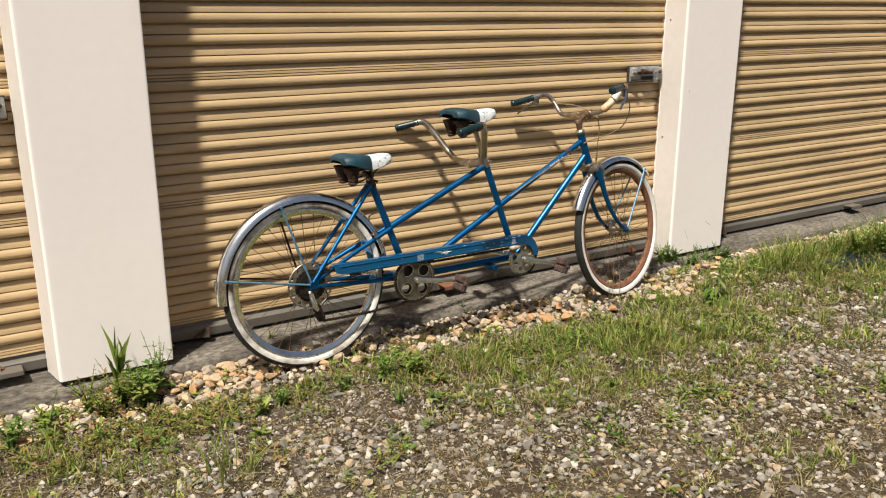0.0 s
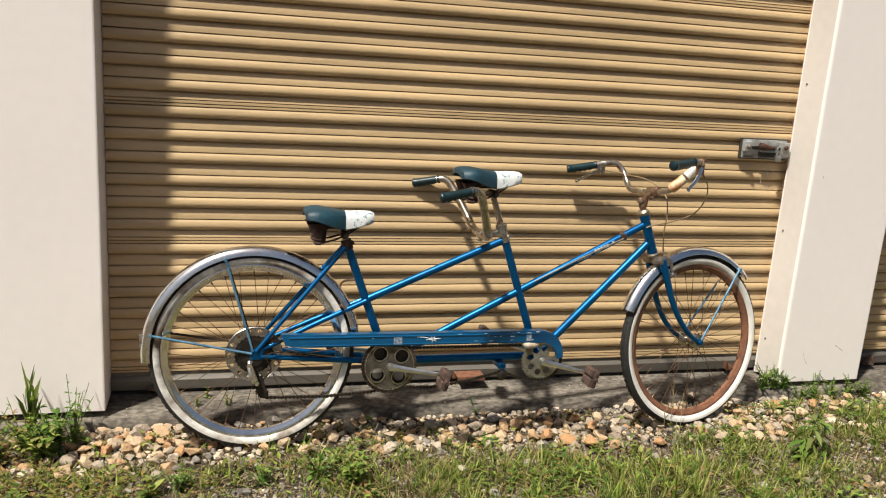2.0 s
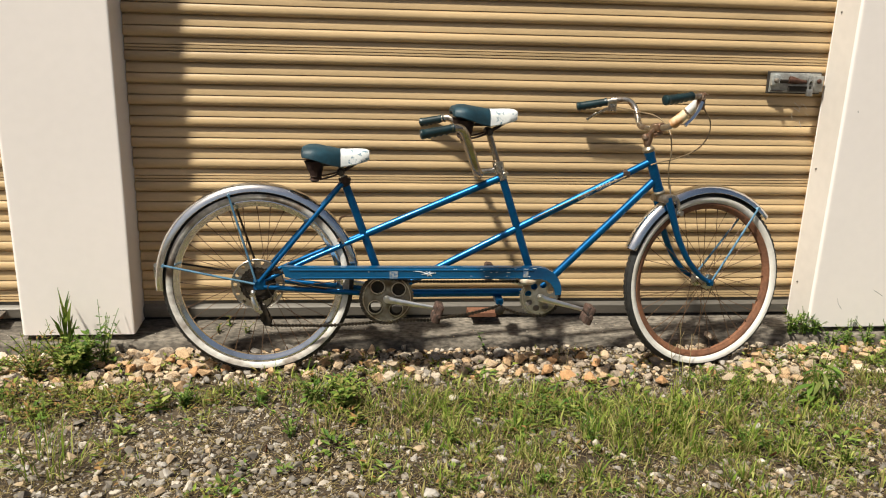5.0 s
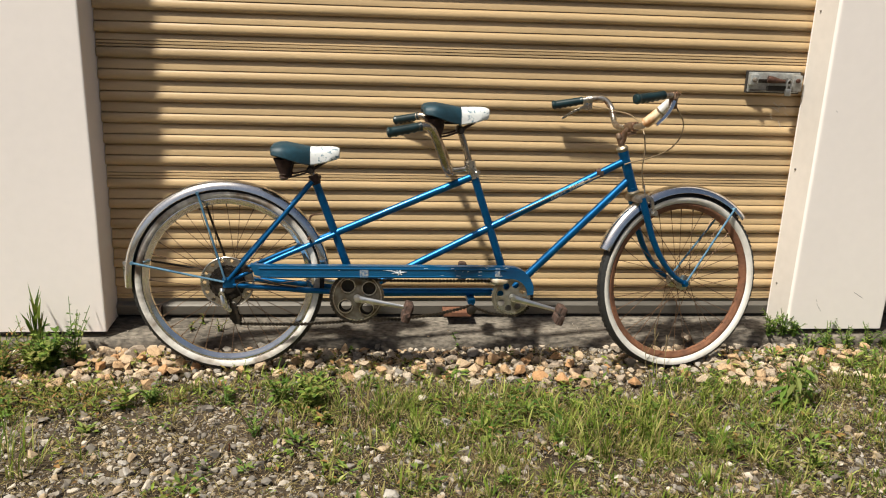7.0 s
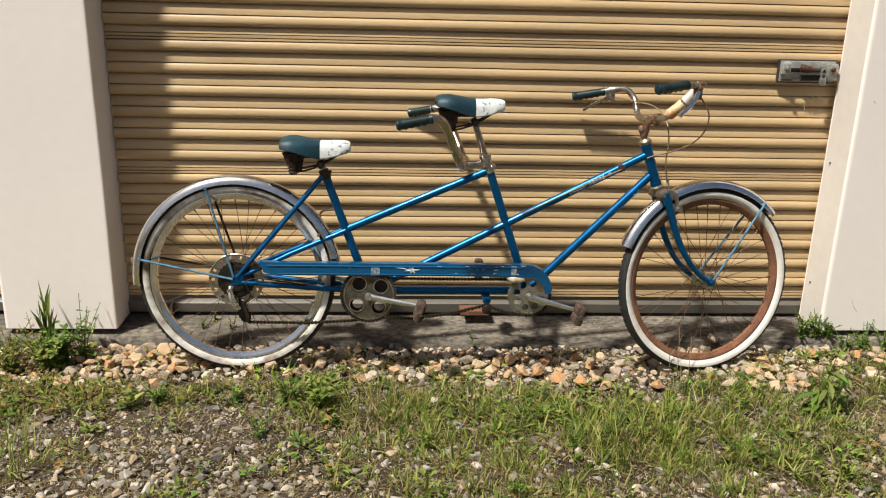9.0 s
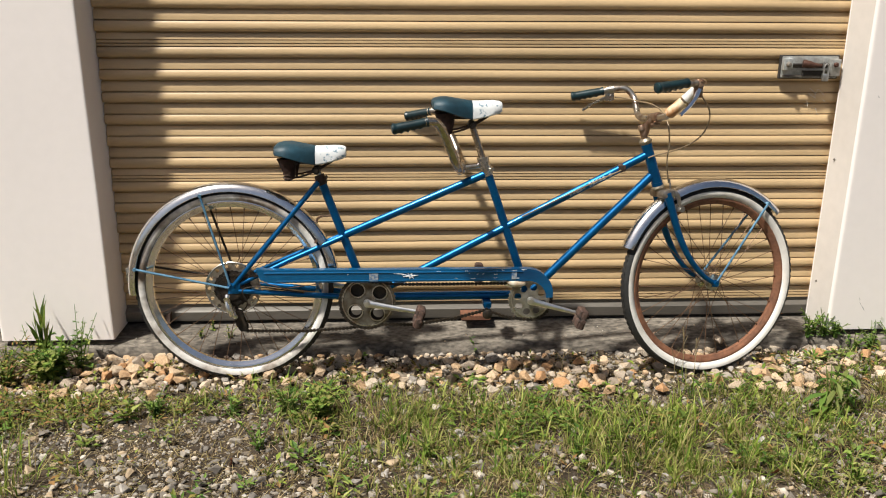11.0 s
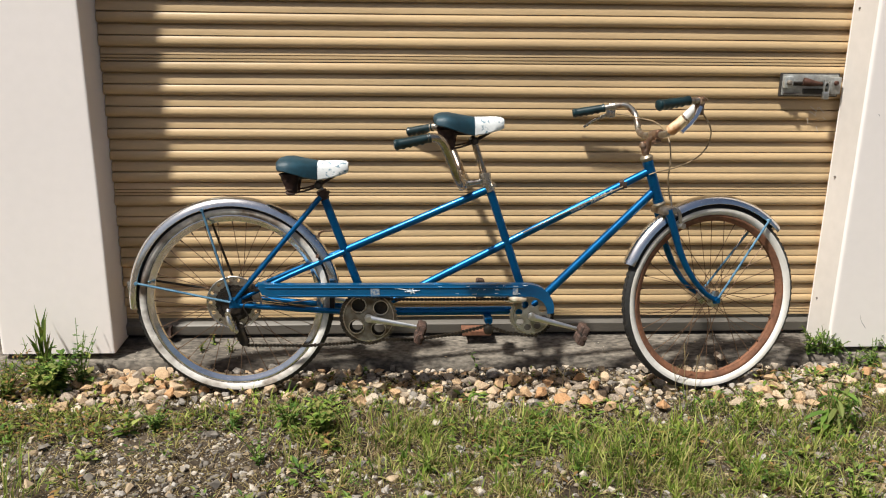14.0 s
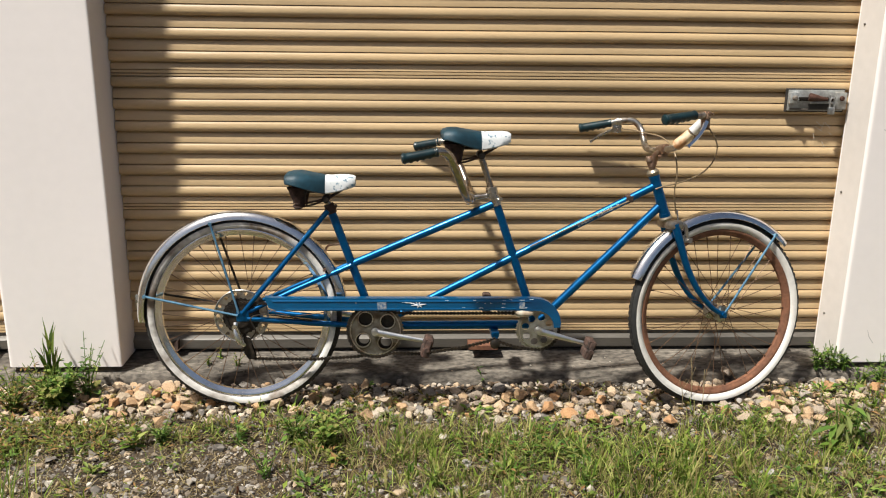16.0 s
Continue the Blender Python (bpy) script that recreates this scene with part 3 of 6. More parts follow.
def green(x, y):
    """How grassy the ground is, 0 to 1."""
    n1 = noise.noise((x * 1.6 + 3, y * 2.4, 8.8))
    n2 = noise.noise((x * 5 + 1, y * 5, 2.2))
    g = 0.42 + 0.78 * n1 + 0.66 * n2
    g += 0.42 * math.exp(-((y + 0.62) / 0.26) ** 2)
    g -= 1.1 * math.exp(-((y + 0.12) / 0.16) ** 2) * (1 if x < 2.5 else 0.45)
    g -= 0.95 * math.exp(-((x - 0.30) / 0.48) ** 2 - ((y + 0.86) / 0.22) ** 2)
    g -= 0.42 * max(0, min(1, (-y - 0.80) / 0.4))
    g += 0.30 * max(0, min(1, (x - 2.3) / 0.6)) * (1 if y > -1.1 else 0.3)
    g -= 0.8 * math.exp(-((x + 0.12) / 0.45) ** 2 - ((y + 0.66) / 0.13) ** 2)
    g -= 0.5 * math.exp(-((x - 1.46) / 0.16) ** 2 - ((y + 0.74) / 0.07) ** 2) + 0.6 * math.exp(-((x - 2.87) / 0.18) ** 2 - ((y + 0.56) / 0.08) ** 2)
    g -= 0.75 * math.exp(-((x - 0.60) / 0.17) ** 2 - ((y + 0.54) / 0.10) ** 2)
    g += 0.5 * math.exp(-((x - 3.25) / 0.3) ** 2 - ((y + 0.36) / 0.14) ** 2)
    g += 0.45 * math.exp(-((x - 1.86) / 0.32) ** 2 - ((y + 0.66) / 0.16) ** 2)
    return max(0.0, min(1.0, g))


# one sheet to the horizon, finely divided near the building
def grid_axis(lo, hi, fine_lo, fine_hi, step):
    a, s, x = [fine_lo], step, fine_lo
    while x > lo:
        s *= 1.45
        x -= s
        a.insert(0, max(x, lo))
    n = int((fine_hi - fine_lo) / step)
    a += [fine_lo + (k + 1) * step for k in range(n)]
    x, s = a[-1], step
    while x < hi:
        s *= 1.45
        x += s
        a.append(min(x, hi))
    return a


gx = grid_axis(-900, 900, -1.6, 5.6, 0.03)
gy = grid_axis(-900, 900, -2.6, 0.06, 0.03)
verts = [(x, y, bump_height(x, y) - (0.10 if y > 0.02 else 0.0)) for y in gy for x in gx]
W_ = len(gx)
faces = [(j * W_ + i, j * W_ + i + 1, (j + 1) * W_ + i + 1, (j + 1) * W_ + i) for j in range(len(gy) - 1) for i in range(W_ - 1)]
me = bpy.data.meshes.new("ground")
me.from_pydata(verts, [], faces)
me.materials.append(M_SOIL)
me.polygons.foreach_set("use_smooth", [True] * len(faces))
ground = tagged(new("ground", me), "gravelly brown soil yard with patchy grass", "ground", kind="structure")


def rubble(points, seed, squash):
    """A broken, angular stone as vertex and face arrays, about 1 across."""
    rs = random.Random(seed)
    bm = bmesh.new()
    ax = (0.5, rs.uniform(0.32, 0.48), 0.5 * squash)
    for _ in range(points):
        d_ = Vector((rs.gauss(0, 1), rs.gauss(0, 1), rs.gauss(0, 1))).normalized()
        bm.verts.new((d_.x * ax[0] * rs.uniform(0.8, 1), d_.y * ax[1] * rs.uniform(0.8, 1), d_.z * ax[2] * rs.uniform(0.8, 1)))
    r = bmesh.ops.convex_hull(bm, input=bm.verts[:])
    bmesh.ops.delete(bm, geom=[v for v in bm.verts if not v.link_faces], context="VERTS")
    bm.verts.index_update()
    vs = np.array([v.co[:] for v in bm.verts])
    fs = np.array([[v.index for v in f.verts] for f in bm.faces])
    bm.free()
    return vs, fs


def scatter(name, shapes, rows, material, label, category, smooth=False, parent=None):
    """Joins many copies of a few shapes into one mesh. rows: x, y, z, size, yaw, tilt, shape."""
    vs, fs, base = [], [], 0
    for x, y, z, s, yaw, tilt, k in rows:
        v, f = shapes[k]
        m = np.array(Euler((tilt, tilt * 0.6, yaw)).to_matrix())
        vs.append(v * s @ m.T + (x, y, z))
        fs.append(f + base)
        base += len(v)
    me = bpy.data.meshes.new(name)
    vs, fs = np.concatenate(vs), np.concatenate(fs)
    me.from_pydata(vs.tolist(), [], fs.tolist())
    if smooth:
        me.polygons.foreach_set("use_smooth", [True] * len(fs))
    me.materials.append(material)
    return tagged(new(name, me), label, category, kind="stuff")


R1 = random.Random(21)
STONES = [rubble((12, 14, 16, 18)[k % 4], 30 + k, R1.uniform(0.42, 0.78)) for k in range(14)]
SMALL = [rubble((9, 11, 13)[k % 3], 60 + k, R1.uniform(0.4, 0.75)) for k in range(8)]

# crushed stone along the slab: the row by the bicycle as single stones
single, joined, tan_stones = [], [], []
placed = []
# heaps of larger tan and orange stones: between the pillar and the rear wheel, and by the front wheel
for cx, cy, sx, sy, count in ((0.08, -0.14, 0.13, 0.08, 74), (2.32, -0.29, 0.10, 0.04, 24), (1.70, -0.23, 0.10, 0.06, 30), (1.36, -0.20, 0.12, 0.05, 22), (0.78, -0.17, 0.16, 0.05, 12), (2.80, -0.13, 0.13, 0.04, 20)):
    made = 0
    while made < count:
        x, y = R1.gauss(cx, sx), min(-0.035, R1.gauss(cy, sy))
        s = R1.uniform(0.042, 0.078)
        if y < -0.38 or (any((x - a) ** 2 + (y - b) ** 2 < (0.30 * (s + c)) ** 2 for a, b, c in placed) and R1.random() < 0.995):
            continue
        made += 1
        placed.append((x, y, s))
        tan_stones.append((x, y, bump_height(x, y) + s * R1.uniform(0.12, 0.36), s, R1.uniform(0, 6.28), R1.uniform(-0.5, 0.5), R1.randrange(14)))
tan_stones.append((2.215, -0.045, 0.045, 0.062, 0.7, 0.3, 3))
HEAPED = len(placed)
for _ in range(19000):
    x = R1.uniform(-1.6, 5.6)
    depth = abs(R1.gauss(0, 0.19))
    y = -0.020 - depth
    if y < -0.30 - 0.09 * noise.noise((x * 2.7, 1.5, 0.4)):
        continue
    s = R1.choice([R1.uniform(0.020, 0.036), R1.uniform(0.020, 0.036), R1.uniform(0.03, 0.052), R1.uniform(0.042, 0.082)])
    if noise.noise((x * 1.9, y * 3, 5.5)) < -0.13 - 0.25 * (0.25 - depth) / 0.25 - (0.22 if 0.4 < x < 1.35 else 0.0) or (x > 2.7 and R1.random() < 0.35):
        continue
    if any(abs(x - a) < 0.06 and (x - a) ** 2 + (y - b) ** 2 < (0.31 * (s + c)) ** 2 for a, b, c in placed[:HEAPED] + placed[-1800:]):
        continue
    placed.append((x, y, s))
    row = (x, y, bump_height(x, y) + s * R1.uniform(0.05, 0.30), s, R1.uniform(0, 6.28), R1.uniform(-0.5, 0.5), R1.randrange(14))
    (single if -0.1 < x < 2.5 and y > -0.33 and s > 0.034 and len(single) < 130 else joined).append(row)
stone_meshes = []
for v, f in STONES:
    me = bpy.data.meshes.new("stone")
    me.from_pydata(v.tolist(), [], f.tolist())
    me.materials.append(M_STONE)
    stone_meshes.append(me)
tan_meshes = []
for me in stone_meshes:
    tan_meshes.append(me.copy())
    tan_meshes[-1].materials[0] = M_STONE_O
scatter("crushed_stone", STONES, joined, M_STONES, "loose tan, grey and orange crushed stone along the slab", "stones")
# pebbles over the whole yard
rows = []
for _ in range(56000):
    x, y = R1.uniform(-1.5, 5.2), -0.03 - 2.2 * R1.random() ** 1.1
    g = green(x, y)
    if R1.random() < g * 0.62 or R1.random() > 0.25 + 0.75 * rim_fade(x, y):
        continue
    s = 0.008 + (0.030 if y < -0.66 else 0.022) * R1.random() ** 2.2
    if x < 1.1 and y < -0.64 and s < 0.022 and R1.random() < 0.32:
        continue
    if R1.random() < (0.05 if y < -0.66 else 0.03) + 0.10 * math.exp(-((x - 0.15) / 0.45) ** 2 - ((y + 0.88) / 0.14) ** 2):
        s = R1.uniform(0.028, 0.055)
    rows.append((x, y, bump_height(x, y) + s * R1.uniform(-0.05, 0.22), s, R1.uniform(0, 6.28), R1.uniform(-0.5, 0.5), R1.randrange(8)))
# fine grit on the bare soil
for _ in range(17000):
    x, y = R1.uniform(-0.9, 3.2), -0.30 - 1.0 * R1.random()
    if R1.random() < green(x, y) * 0.8:
        continue
    s = R1.uniform(0.004, 0.010)
    rows.append((x, y, bump_height(x, y) + s * 0.1, s, R1.uniform(0, 6.28), R1.uniform(-0.5, 0.5), R1.randrange(8)))
# thinner cover over the rest of the yard round the walk
for _ in range(190000):
    x, y = R1.uniform(-6.0, 10.0), -0.04 - 7.5 * R1.random()
    if -1.5 < x < 5.2 and y > -2.2:
        continue
    away = max(-1.5 - x, x - 5.2, -2.2 - y)
    if R1.random() < green(x, y) * 0.6 or R1.random() > 0.10 + 0.90 * math.exp(-away / 1.1):
        continue
    s = 0.012 + 0.034 * R1.random() ** 2.0
    rows.append((x, y, bump_height(x, y) + s * R1.uniform(-0.05, 0.2), s, R1.uniform(0, 6.28), R1.uniform(-0.5, 0.5), R1.randrange(8)))
for _ in range(260):
    x, y = R1.uniform(-1.0, 4.5), R1.uniform(-0.005, 0.09)
    s = R1.uniform(0.004, 0.011)
    rows.append((x, y, 0.032 + (y + 0.006) * 0.135 + s * 0.15, s, R1.uniform(0, 6.28), R1.uniform(-0.5, 0.5), R1.randrange(8)))
scatter("pebbles", SMALL, rows, M_PEBBLE, "small grey and tan gravel scattered over the soil", "gravel")


def blades(name, tufts, material, label, category, lie=0.0):
    """Grass as bent, tapering blades. tufts: x, y, count, height, spread, width."""
    vs, fs = [], []
    r = random.Random(77)
    for x, y, count, height, spread, width in tufts:
        for _ in range(count):
            a, q = r.uniform(0, 6.283), spread * math.sqrt(r.random())
            bx, by = x + q * math.cos(a), y + q * math.sin(a)
            bz = bump_height(bx, by) - 0.004
            h = height * r.uniform(0.45, 1.15)
            lean = r.uniform(0.2, 1.0) + (r.random() < 0.35) * r.uniform(0.2, 1.6) if not lie else r.uniform(2.5, 5.0)
            to = a + r.uniform(-1.2, 1.2)
            cx, cy = math.cos(to), math.sin(to)
            sx, sy = -cy, cx
            wd = width * r.uniform(0.6, 1.3) * 0.5
            k = len(vs)
            up = h / math.sqrt(1 + lean * lean)
            out = up * lean
            for t, w_ in ((0, 0.8), (0.4, 1.0), (0.75, 0.7)):
                px, py = bx + cx * out * t * t, by + cy * out * t * t
                pz = bz + up * (t - 0.22 * t * t * min(lean, 1.5)) + (0.006 if lie else 0)
                vs.append((px + sx * wd * w_, py + sy * wd * w_, pz))
                vs.append((px - sx * wd * w_, py - sy * wd * w_, pz))
            vs.append((bx + cx * out, by + cy * out, bz + up * (1 - 0.22 * min(lean, 1.5)) + (0.004 if lie else 0)))
            fs += [(k, k + 1, k + 3, k + 2), (k + 2, k + 3, k + 5, k + 4), (k + 4, k + 5, k + 6)]
    me = bpy.data.meshes.new(name)
    me.from_pydata(vs, [], fs)
    me.materials.append(material)
    return tagged(new(name, me), label, category, kind="stuff")


tufts, straw = [], []
for _ in range(34000):
    x, y = R1.uniform(-1.5, 5.0), -0.08 - 2.1 * R1.random()
    g = green(x, y) * (0.35 + 0.65 * rim_fade(x, y))
    clump = noise.noise((x * 9, y * 9, 6.1)) + 0.6 * noise.noise((x * 21, y * 21, 3.3))
    if R1.random() < g * max(0.0, min(1.0, 0.55 + 1.9 * clump)):
        tall = 1.0 + 0.9 * math.exp(-((x - 1.80) / 0.3) ** 2 - ((y + 0.66) / 0.14) ** 2) + 0.5 * max(0, clump)
        tufts.append((x, y, R1.randint(3, 8), (0.022 + 0.052 * R1.random() ** 1.6) * tall, R1.uniform(0.006, 0.022), R1.choice((0.0032, 0.0044, 0.0062))))
    if 0.95 < x < 3.0 and -0.95 < y < -0.36 and R1.random() < 0.30 * g * (1.0 + 1.6 * clump):
        tufts.append((x, y, R1.randint(5, 10), R1.uniform(0.03, 0.085) * (1.0 + 0.5 * max(0, clump)), R1.uniform(0.008, 0.025), R1.choice((0.0022, 0.0030))))
    if R1.random() < 0.55:
        straw.append((x, y, R1.randint(2, 5), R1.uniform(0.03, 0.08), 0.03, 0.0018))
for _ in range(15000):
    x, y = R1.uniform(-6.0, 10.0), -0.1 - 7.4 * R1.random()
    if -1.5 < x < 5.0 and y > -2.18:
        continue
    clump = noise.noise((x * 5, y * 5, 6.1)) + 0.6 * noise.noise((x * 15, y * 15, 3.3))
    if R1.random() < green(x, y) * max(0.0, min(1.0, 0.55 + 1.9 * clump)):
        tufts.append((x, y, R1.randint(4, 8), R1.uniform(0.03, 0.085), R1.uniform(0.01, 0.05), 0.0065))
    if R1.random() < 0.3:
        straw.append((x, y, R1.randint(2, 4), R1.uniform(0.04, 0.09), 0.05, 0.003))
for x, y, n_, h_ in ((-0.054, -0.80, 70, 0.17), (1.63, -0.66, 70, 0.11), (1.74, -0.68, 90, 0.135), (1.86, -0.68, 80, 0.13), (1.80, -0.58, 50, 0.11), (1.70, -0.76, 60, 0.12), (1.98, -0.60, 50, 0.11), (1.40, -0.50, 60, 0.11), (1.28, -0.46, 40, 0.11), (2.90, -0.30, 60, 0.13),
                      (0.72, -0.42, 20, 0.11), (1.0, -0.55, 30, 0.10), (2.32, -0.62, 40, 0.10), (2.62, -0.7, 40, 0.10), (3.0, -1.0, 40, 0.12), (0.93, -0.47, 40, 0.10), (2.12, -0.42, 70, 0.09), (2.03, -0.36, 40, 0.08),
                      (3.08, -0.34, 150, 0.17), (3.18, -0.28, 170, 0.20), (3.28, -0.38, 170, 0.19), (3.34, -0.28, 150, 0.20), (3.26, -0.48, 90, 0.13), (3.42, -0.64, 60, 0.08), (3.55, -0.74, 60, 0.07), (3.75, -0.78, 60, 0.08),
                      (3.62, -0.34, 120, 0.22), (3.74, -0.38, 130, 0.24), (3.86, -0.42, 120, 0.24), (3.95, -0.5, 100, 0.2), (4.1, -0.35, 90, 0.2), (4.3, -0.3, 80, 0.18), (-0.27, -0.68, 40, 0.09)):
    tufts.append((x, y, n_, h_, 0.085, 0.0036))
blades("grass", tufts, M_GRASS, "patchy short yellow-green grass growing through gravel", "grass")
dry_tufts = []
for _ in range(8200):
    x, y = R1.uniform(-1.2, 4.8), -0.28 - 1.5 * R1.random()
    if R1.random() < green(x, y) * rim_fade(x, y):
        dry_tufts.append((x, y, R1.randint(2, 5), R1.uniform(0.03, 0.075), 0.015, 0.0026))
blades("dead_grass", dry_tufts, M_STRAW, "tan dead blades standing among the grass", "dead grass")
blades("dry_grass", straw, M_STRAW, "dry brown straw lying between the grass", "dry grass", lie=1.0)


def weed(x, y, n_stems, height, leaf, leaves, mat_, label, spread=0.5, narrow=0.4, seed=0, z=None, lift=(-0.1, 0.75)):
    """A weed: bent stems with many folded leaves."""
    r = random.Random(seed)
    z0 = bump_height(x, y) if z is None else z
    w_ = thing("weed", label, "weed", Matrix.Translation((x, y, z0)), "weeds")
    sb, lv, lf = bmesh.new(), [], []
    for _ in range(n_stems):
        a = r.uniform(0, 6.283)
        h = height * r.uniform(0.5, 1.05)
        lean = spread * r.uniform(0.2, 1.0) * h
        pts = curve([(0.006 * math.cos(a), 0.006 * math.sin(a), -0.005), (lean * 0.35 * math.cos(a), lean * 0.35 * math.sin(a), h * 0.5), (lean * math.cos(a), lean * math.sin(a), h)], 4)
        tube(sb, pts, [0.0022 - 0.0012 * i / (len(pts) - 1) for i in range(len(pts))], 5)
        for k in range(leaves):
            t = 0.15 + 0.85 * (k + r.random() * 0.6) / leaves
            p = pts[min(int(t * (len(pts) - 1)), len(pts) - 1)]
            b = r.uniform(0, 6.283)
            L_ = leaf * r.uniform(0.55, 1.15) * (1.15 - 0.5 * t)
            rise = r.uniform(*lift)
            d_ = Vector((math.cos(b), math.sin(b), rise)).normalized()
            s_ = d_.cross(Vector((0, 0, 1))).normalized() * L_ * narrow * 0.5
            n_ = s_.cross(d_).normalized()
            i0 = len(lv)
            lv += [p, p + d_ * L_ * 0.3 + s_ * 0.8 + n_ * L_ * 0.05, p + d_ * L_ * 0.62 + s_ * 0.85 + n_ * L_ * 0.03, p + d_ * L_ - n_ * L_ * 0.12, p + d_ * L_ * 0.62 - s_ * 0.85 + n_ * L_ * 0.03,
                   p + d_ * L_ * 0.3 - s_ * 0.8 + n_ * L_ * 0.05, p + d_ * L_ * 0.3 - n_ * L_ * 0.03, p + d_ * L_ * 0.62 - n_ * L_ * 0.05]
            lf += [(i0, i0 + 1, i0 + 6), (i0, i0 + 6, i0 + 5), (i0 + 1, i0 + 2, i0 + 7, i0 + 6), (i0 + 6, i0 + 7, i0 + 4, i0 + 5), (i0 + 2, i0 + 3, i0 + 7), (i0 + 7, i0 + 3, i0 + 4)]
    part("stalk", sb, M_LEAF, w_)["kind"] = "stuff"
    me = bpy.data.meshes.new("foliage")
    me.from_pydata([tuple(v) for v in lv], [], lf)
    me.materials.append(mat_)
    f = new("foliage", me)
    f.parent = w_
    f["kind"] = "stuff"
    return w_


def leaf_cover(name, spots, material, label, seed):
    """Low leafy ground cover: rosettes of small folded leaves. spots: x, y, leaves, leaf length."""
    r = random.Random(seed)
    lv, lf = [], []
    for x, y, n, leaf in spots:
        z0 = bump_height(x, y)
        for _ in range(n):
            b, q = r.uniform(0, 6.283), r.uniform(0, leaf * 1.2)
            p = Vector((x + q * math.cos(b), y + q * math.sin(b), z0 + r.uniform(0.004, 0.035)))
            L_ = leaf * r.uniform(0.5, 1.2)
            d_ = Vector((math.cos(b), math.sin(b), r.uniform(0.0, 0.9))).normalized()
            s_ = d_.cross(Vector((0, 0, 1))).normalized() * L_ * r.uniform(0.14, 0.26)
            n_ = s_.cross(d_).normalized()
            i0 = len(lv)
            lv += [p, p + d_ * L_ * 0.45 + s_ + n_ * L_ * 0.06, p + d_ * L_ - n_ * L_ * 0.1, p + d_ * L_ * 0.45 - s_ + n_ * L_ * 0.06, p + d_ * L_ * 0.5 - n_ * L_ * 0.03]
            lf += [(i0, i0 + 1, i0 + 4), (i0 + 1, i0 + 2, i0 + 4), (i0 + 2, i0 + 3, i0 + 4), (i0 + 3, i0, i0 + 4)]
    me = bpy.data.meshes.new(name)
    me.from_pydata([tuple(v) for v in lv], [], lf)
    me.materials.append(material)
    return tagged(new(name, me), label, "ground cover", kind="stuff")


spots, olive = [], []
for _ in range(7200):
    x, y = R1.uniform(-1.4, 4.8), -0.10 - 1.5 * R1.random() ** 1.3
    patch = noise.noise((x * 2.3, y * 3.1, 12.5)) + 0.5 * noise.noise((x * 7, y * 7, 9.5))
    patch += 0.25 * math.exp(-((x - 0.75) / 0.25) ** 2 - ((y + 0.46) / 0.10) ** 2) + 0.25 * math.exp(-((x - 2.1) / 0.2) ** 2 - ((y + 0.38) / 0.08) ** 2)
    patch -= 0.8 * math.exp(-((x - 0.60) / 0.17) ** 2 - ((y + 0.54) / 0.10) ** 2)
    moss = math.exp(-((x + 0.15) / 0.55) ** 2 - ((y + 0.42) / 0.10) ** 2) + 0.8 * math.exp(-((x + 0.40) / 0.22) ** 2 - ((y + 0.22) / 0.12) ** 2)
    grassy = 0.5 if 0.95 < x < 3.0 and y < -0.34 else 1.0
    if R1.random() < grassy * (1.6 * patch * (0.3 + green(x, y)) + 0.03):
        spots.append((x, y, R1.randint(7, 16), R1.choice((R1.uniform(0.012, 0.024), R1.uniform(0.020, 0.038)))))
    if R1.random() < 0.34 * moss + 0.30 * max(0, patch) + (0.10 if y > -0.3 else 0.04):
        olive.append((x, y, R1.randint(6, 16), R1.choice((R1.uniform(0.010, 0.020), R1.uniform(0.018, 0.034)))))
for _ in range(150):
    x, y = R1.gauss(-0.15, 0.32), R1.gauss(-0.42, 0.07)
    olive.append((x, y, R1.randint(8, 20), R1.uniform(0.010, 0.026)))
leaf_cover("ground_cover", spots[::2], M_LEAF, "low green leafy plants between the gravel", 5)
leaf_cover("clover", spots[1::2], M_LEAF_B, "low yellow-green leafy plants between the gravel", 6)
leaf_cover("creeping_weed", olive, M_LEAF_O, "low olive and brown creeping weeds over the soil", 7)


BUSH = "bushy green weed with many small leaves by the pillar"
weed(-0.150, -0.175, 26, 0.165, 0.042, 15, M_LEAF, BUSH, 0.85, 0.55, 1)
weed(-0.165, -0.200, 24, 0.145, 0.040, 12, M_LEAF_B, BUSH, 0.95, 0.52, 61)
weed(-0.225, -0.150, 20, 0.165, 0.026, 18, M_LEAF_O, "sparse olive weed beside the pillar", 0.85, 0.45, 2)
weed(-0.085, -0.120, 9, 0.225, 0.024, 18, M_LEAF, "thin leggy weed beside the pillar", 0.75, 0.45, 3)
weed(-0.215, -0.085, 6, 0.20, 0.19, 3, M_LEAF_B, "tall upright grassy weed by the pillar", 0.20, 0.05, 4, lift=(4, 9))
weed(-0.330, -0.13, 15, 0.16, 0.024, 13, M_LEAF_O, "sparse olive weed beside the pillar", 0.8, 0.5, 5)
weed(-0.300, -0.22, 16, 0.11, 0.026, 11, M_LEAF_O, "low olive weed among the stones", 1.0, 0.5, 14)
weed(-0.080, -0.10, 2, 0.10, 0.05, 3, M_LEAF_B, "low weed with rounded pale leaves", 0.9, 0.6, 15)
weed(-0.473, -0.245, 7, 0.13, 0.05, 7, M_LEAF_B, "leafy bright green weed", 0.7, 0.45, 16)
weed(-0.583, -0.265, 8, 0.11, 0.045, 7, M_LEAF, "leafy green weed among the stones", 0.8, 0.45, 17)
weed(2.400, -0.515, 4, 0.26, 0.105, 6, M_LEAF, "broad-leaved green weed in the grass", 0.30, 0.30, 6, lift=(-1.3, 0.3))
